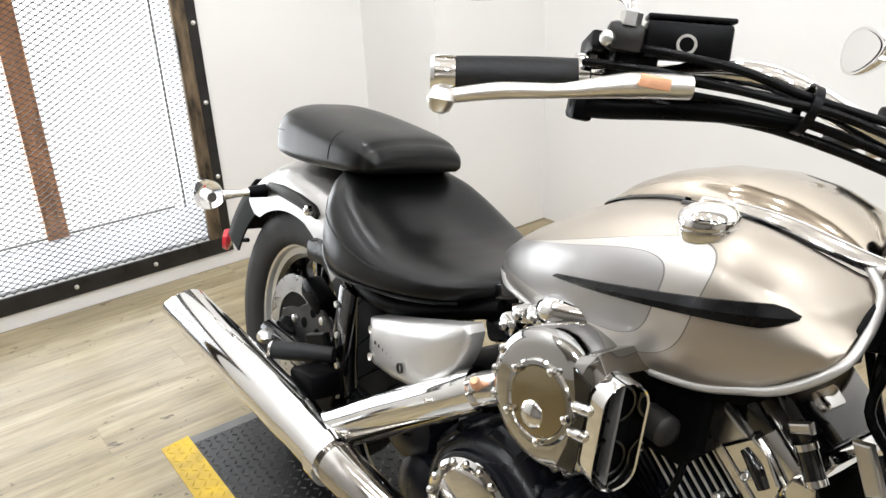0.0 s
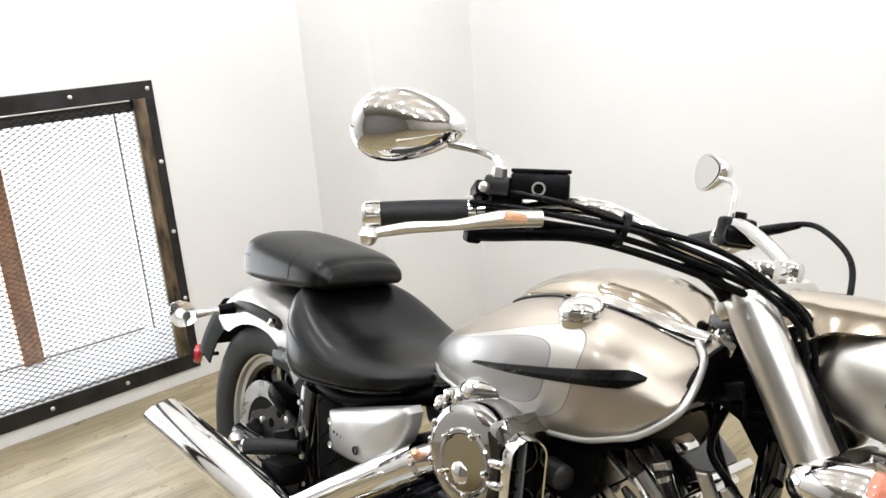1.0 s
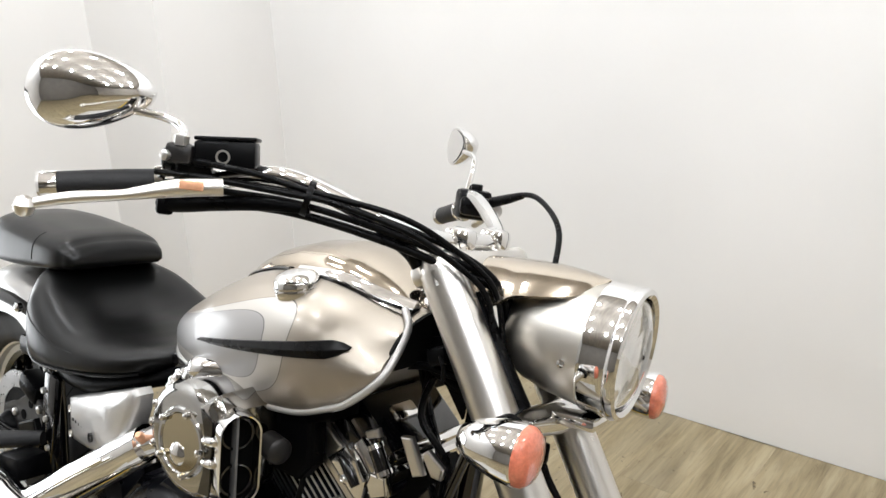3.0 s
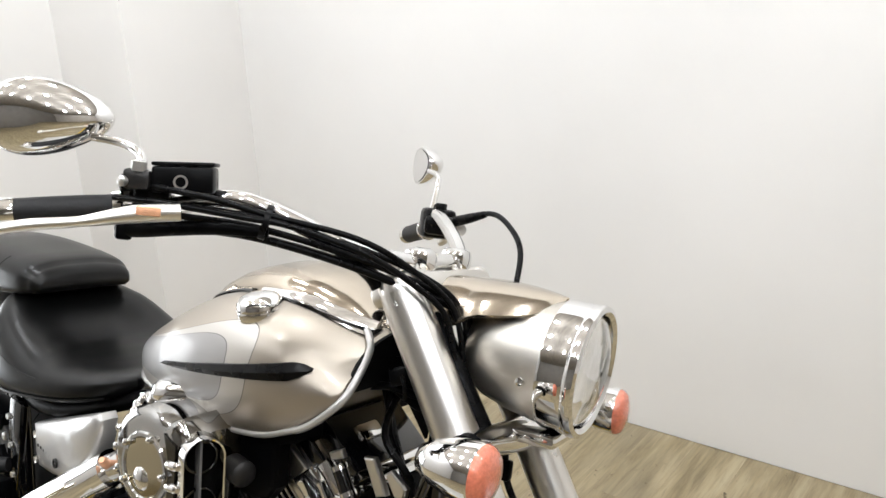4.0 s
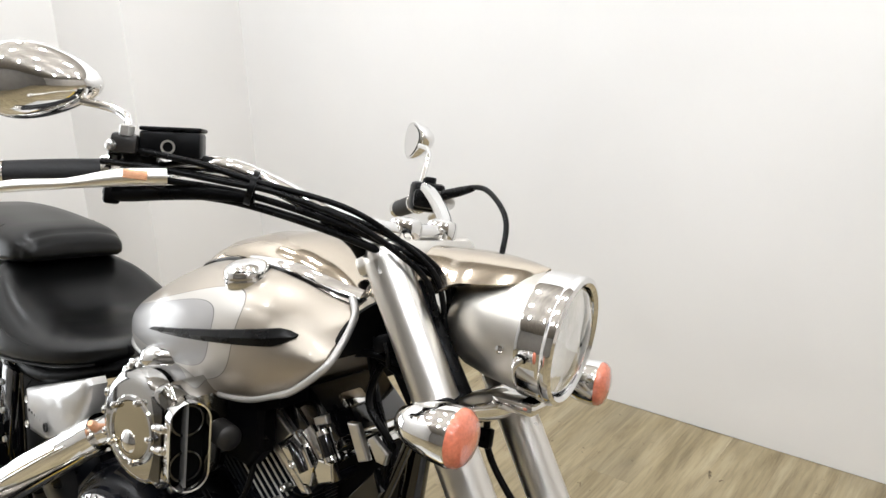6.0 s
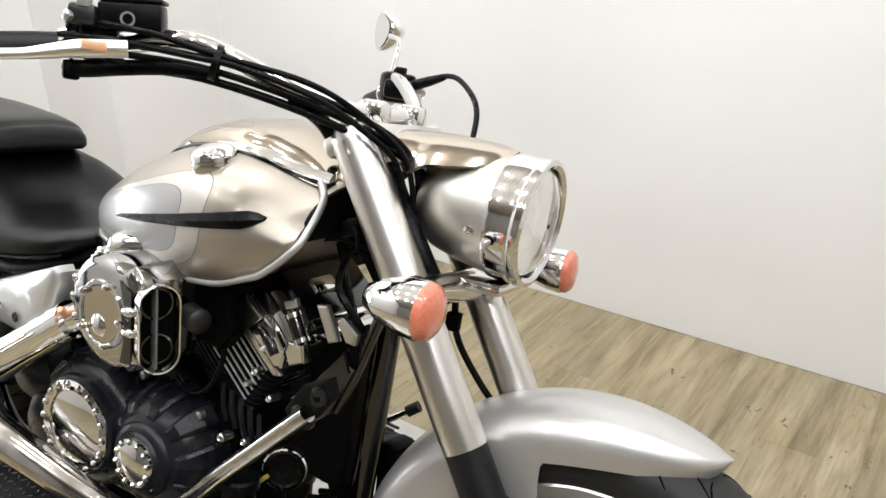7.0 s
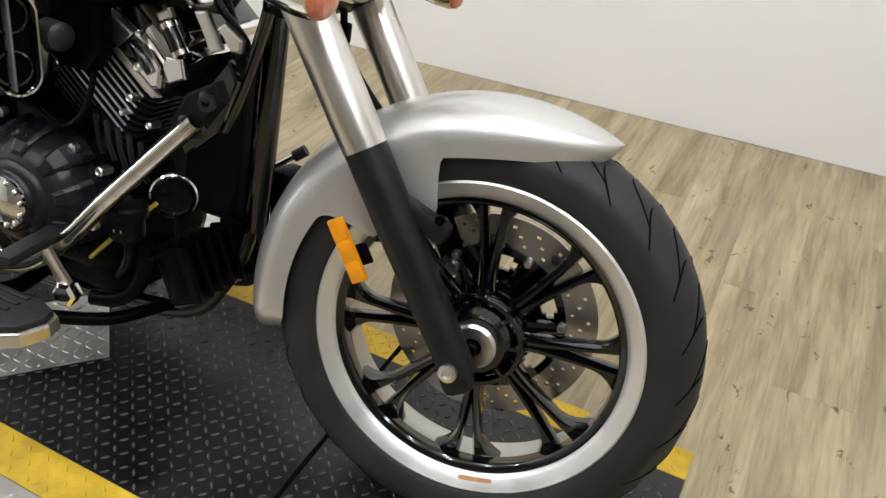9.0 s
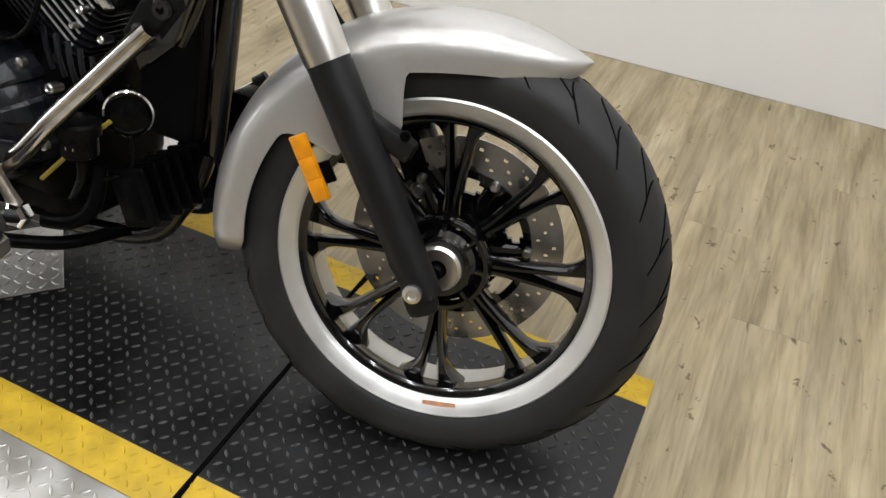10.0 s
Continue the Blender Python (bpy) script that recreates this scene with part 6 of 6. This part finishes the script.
# exhaust
header = [V(1.326, -0.196, 0.603), V(1.30, -0.199, 0.577), V(1.25, -0.202, 0.527), V(1.16, -0.205, 0.438), V(1.08, -0.211, 0.355), V(1.01, -0.236, 0.310), V(0.90, -0.264, 0.322), V(0.74, -0.285, 0.347), V(0.62, -0.296, 0.357), V(0.50, -0.30, 0.365)]
ex = part("exhaust_pipe", tube(header, [0.0125, 0.013, 0.0135, 0.014, 0.015, 0.018, 0.025, 0.032, 0.037, 0.041], 24), DULLCHROME, bike, "chrome front exhaust pipe")


def muffler():
    pts = [V(0.56, -0.298, 0.361), V(0.46, -0.30, 0.369), V(0.40, -0.30, 0.372), V(0.15, -0.30, 0.380), V(-0.118, -0.30, 0.389)]
    radii = [0.042, 0.043, 0.046, 0.0475, 0.0475]
    rings = []
    n = 36
    path = smooth_path(pts, 5)
    rr = np.interp(np.linspace(0, 4, len(path)), range(5), radii)
    d = (pts[-1] - pts[-2]).normalized()
    u, v, w = frame_of(d)
    up = V(0, 0, 1)
    for p, r in zip(path[:-1], rr):
        rings.append([p + (u * math.cos(a) + v * math.sin(a)) * r for a in (2 * math.pi * k / n for k in range(n))])
    for sc, back in ((1.0, 0.0), (0.93, 0.001), (0.92, -0.09)):
        rings.append([path[-1] + d * back + (u * math.cos(a) + v * math.sin(a)) * rr[-1] * sc + d * (0.95 * rr[-1] * (u * math.cos(a) + v * math.sin(a)).dot(-up)) for a in (2 * math.pi * k / n for k in range(n))])
    return loft(rings, True)


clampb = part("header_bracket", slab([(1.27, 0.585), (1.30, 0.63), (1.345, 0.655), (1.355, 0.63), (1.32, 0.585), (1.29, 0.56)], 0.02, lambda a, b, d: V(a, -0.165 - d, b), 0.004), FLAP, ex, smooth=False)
for x, z in ((1.30, 0.595), (1.335, 0.635)):
    part("bracket_bolt", revolve([(0, 0.0075), (0.006, 0.0075), (0.008, 0.004)], V(x, -0.186, z), (0, -1, 0), 12), STEEL, ex)
muf = part("muffler", muffler(), CHROME, bike, "long chrome muffler with a slash-cut end", sharp=50)
part("joint_band", tube([V(0.565, -0.2978, 0.3606), V(0.535, -0.2985, 0.3627)], 0.047, 28), CHROME, muf)
part("muffler_bracket", box(V(0.36, -0.225, 0.40), (0.09, 0.07, 0.05), 0.012, turn_y(-10)), SATBLK, muf)
rear_pipe = part("rear_pipe", tube([V(0.475, -0.272, 0.372), V(0.52, -0.262, 0.395), V(0.62, -0.245, 0.465), V(0.72, -0.232, 0.533), V(0.785, -0.222, 0.578)], [0.030, 0.036, 0.036, 0.034, 0.030], 24), CHROME, bike, "chrome rear exhaust pipe with heat shield")
for dy in (-0.012, 0.008):
    part("shield_rib", tube([V(0.55, -0.292 - dy, 0.412 + dy), V(0.65, -0.277 - dy, 0.484 + dy), V(0.74, -0.262 - dy, 0.545 + dy)], 0.0035, 6), CHROME, rear_pipe)
part("pipe_clamp", tube([V(0.775, -0.224, 0.571), V(0.80, -0.219, 0.588)], 0.034, 20), CHROME, rear_pipe)
part("pipe_elbow", tube([V(0.795, -0.22, 0.585), V(0.84, -0.205, 0.61), V(0.87, -0.17, 0.615)], [0.027, 0.026, 0.026], 16), CHROME, rear_pipe)
part("oxygen_sensor", revolve([(0, 0.008), (0.02, 0.008), (0.028, 0.005)], V(0.81, -0.235, 0.60), (0.3, -0.6, 0.6), 10), COPPER, rear_pipe, "small copper fitting")

# right footboard, brake pedal, master cylinder, horn
def footboard(s):
    y0, y1 = 0.258, 0.354
    out = [(0.80, y0), (1.10, y0), (1.128, y0 + 0.01), (1.138, y0 + 0.035), (1.126, y1 - 0.02), (1.10, y1), (0.82, y1), (0.79, y1 - 0.03)]
    fb = part("footboard", slab(out, 0.022, lambda a, b, d: V(a, s * b, 0.246 + d + 0.05 * max(0, a - 1.08)), 0.004), SATIN, bike, "footboard with black rubber pad and silver rim", smooth=False)
    cx, cy = 0.96, (y0 + y1) / 2
    part("pad", slab([(cx + (a - cx) * 0.965, cy + (b - cy) * 0.9) for a, b in out], 0.012, lambda a, b, d: V(a, s * b, 0.2672 + d + 0.05 * max(0, a - 1.08)), 0.004), GRIPR, fb, "black rubber pad", smooth=False)
    for k in range(6):
        part("pad_rib", box(V(0.95, s * (y0 + 0.016 + 0.0175 * k), 0.281), (0.25, 0.008, 0.005), 0.0015), GRIPR, fb, smooth=False)
    part("footboard_arm", tube([V(0.92, s * 0.12, 0.215), V(0.95, s * 0.20, 0.225), V(0.95, s * 0.26, 0.238)], 0.014, 10), SATBLK, fb)
    part("footboard_arm", tube([V(1.16, s * 0.09, 0.215), V(1.13, s * 0.18, 0.222), V(1.06, s * 0.25, 0.236)], 0.011, 10), SATBLK, fb)
    return fb


for s in (-1, 1):
    footboard(s)
pedal = part("brake_pedal", box(V(1.075, -0.26, 0.366), (0.030, 0.115, 0.018), 0.006, Matrix.Rotation(radians(10), 3, "Z")), GRIPR, bike, "black rubber brake pedal pad")
part("pedal_arm", tube([V(1.078, -0.24, 0.355), V(1.09, -0.232, 0.32), V(1.10, -0.225, 0.29)], [0.009, 0.009, 0.011], 10), SATIN, pedal, "polished pedal arm")
part("pedal_pivot", revolve([(-0.02, 0.018), (0.0, 0.020), (0.005, 0.015)], V(1.108, -0.24, 0.285), (0.2, -1, 0.1), 6), CHROME, pedal, "hexagonal chrome pivot")
part("pedal_tube", tube([V(1.12, -0.20, 0.268), V(1.16, -0.185, 0.272), V(1.185, -0.165, 0.30), V(1.185, -0.15, 0.36)], 0.012, 12), SATBLK, pedal, "black curved tube")
master = part("rear_reservoir", revolve([(-0.030, 0.022), (-0.026, 0.026), (0.004, 0.0265), (0.006, 0.0315), (0.022, 0.0315), (0.026, 0.028)], V(1.172, -0.172, 0.408), (0, 0, 1), 32), PLASTIC, bike, "round black brake fluid reservoir")
part("reservoir_mark", box(V(1.178, -0.196, 0.398), (0.013, 0.002, 0.005), 0.0005, Matrix.Rotation(radians(15), 3, "Z")), SATIN, master, smooth=False)
part("reservoir_hose", tube([V(1.172, -0.172, 0.385), V(1.172, -0.17, 0.345), V(1.15, -0.168, 0.30)], 0.008, 10), PLASTIC, master)
part("yellow_sleeve", tube([V(1.09, -0.17, 0.315), V(1.15, -0.155, 0.38), V(1.20, -0.14, 0.43)], 0.0035, 8), YELLOWP, bike, "yellow cable sleeve")
hax = V(0.62, -0.78, 0.05).normalized()
horn = part("horn", revolve([(-0.03, 0.02), (-0.012, 0.032), (0.004, 0.033), (0.008, 0.029), (0.004, 0.026), (0.006, 0.012), (0.010, 0.004)], V(1.214, -0.118, 0.441), hax, 36), PLASTIC, bike, "black horn with chrome rim")
part("horn_rim", ringrev([(0.0, 0.0325), (0.0, 0.0355), (0.006, 0.035), (0.008, 0.0325)], V(1.214, -0.118, 0.441), hax, 36), CHROME, horn, "chrome rim")
part("horn_cable", tube([V(1.215, -0.12, 0.41), V(1.225, -0.13, 0.36), V(1.19, -0.16, 0.34)], 0.003, 8), PLASTIC, horn)
reg = part("regulator", box(V(1.235, -0.065, 0.318), (0.045, 0.17, 0.075), 0.012, turn_y(-20)), SATBLK, bike, "finned black regulator")
for k in range(7):
    part("regulator_fin", box(V(1.240, -0.14 + 0.025 * k, 0.320), (0.066, 0.009, 0.092), 0.004, turn_y(-20)), SATBLK, reg, smooth=False)
part("oil_filter", box(V(1.30, 0.055, 0.40), (0.045, 0.06, 0.12), 0.014), SATBLK, bike)

# left side: shifter, side stand
part("gear_lever", tube([V(1.02, 0.27, 0.30), V(1.08, 0.285, 0.325), V(1.15, 0.295, 0.375)], [0.009, 0.007, 0.007], 10), CHROME, bike, "chrome gear lever")
part("gear_toe", tube([V(1.145, 0.29, 0.372), V(1.165, 0.30, 0.388)], 0.012, 12), GRIPR, bike, "black rubber toe peg")
part("side_stand", tube([V(0.80, 0.13, 0.20), V(0.78, 0.20, 0.12), V(0.76, 0.255, 0.056)], [0.015, 0.013, 0.012], 12), SATBLK, bike, "black steel side stand")
part("stand_foot", box(V(0.76, 0.26, 0.055), (0.07, 0.045, 0.01), 0.003, Matrix.Rotation(radians(LEANING), 3, "X")), SATBLK, bike)

# ---- floor planks, one object each ----
PW, PL = 0.152, 1.22
plank_full = mesh_of("plank", box((0, 0, 0), (PW - 0.0002, PL - 0.0003, 0.006), 0.0002, seg=1), WOOD, False)
x = XW + PW / 2 + 0.004
col = 0
while x < 2.6:
    y = YW - 0.004 - PL / 2 + (0.0, 0.52, 0.24, 0.83)[col % 4] * 1.0
    while y > -2.2:
        top = min(y + PL / 2, (JOGY if x < JOGX + PW / 2 else YW) - 0.002)
        low = y - PL / 2
        if top - low > PL - 0.01:
            ob = new("plank", plank_full)
            ob.location = (x, y, -0.003)
        elif top - low > 0.05:
            ob = new("plank", mesh_of("plank", box((0, 0, 0), (PW - 0.0002, top - low - 0.0003, 0.006), 0.0002, seg=1), WOOD, False))
            ob.location = (x, (top + low) / 2, -0.003)
        else:
            y -= PL
            continue
        ob.parent = floor
        y -= PL
    x += PW
    col += 1
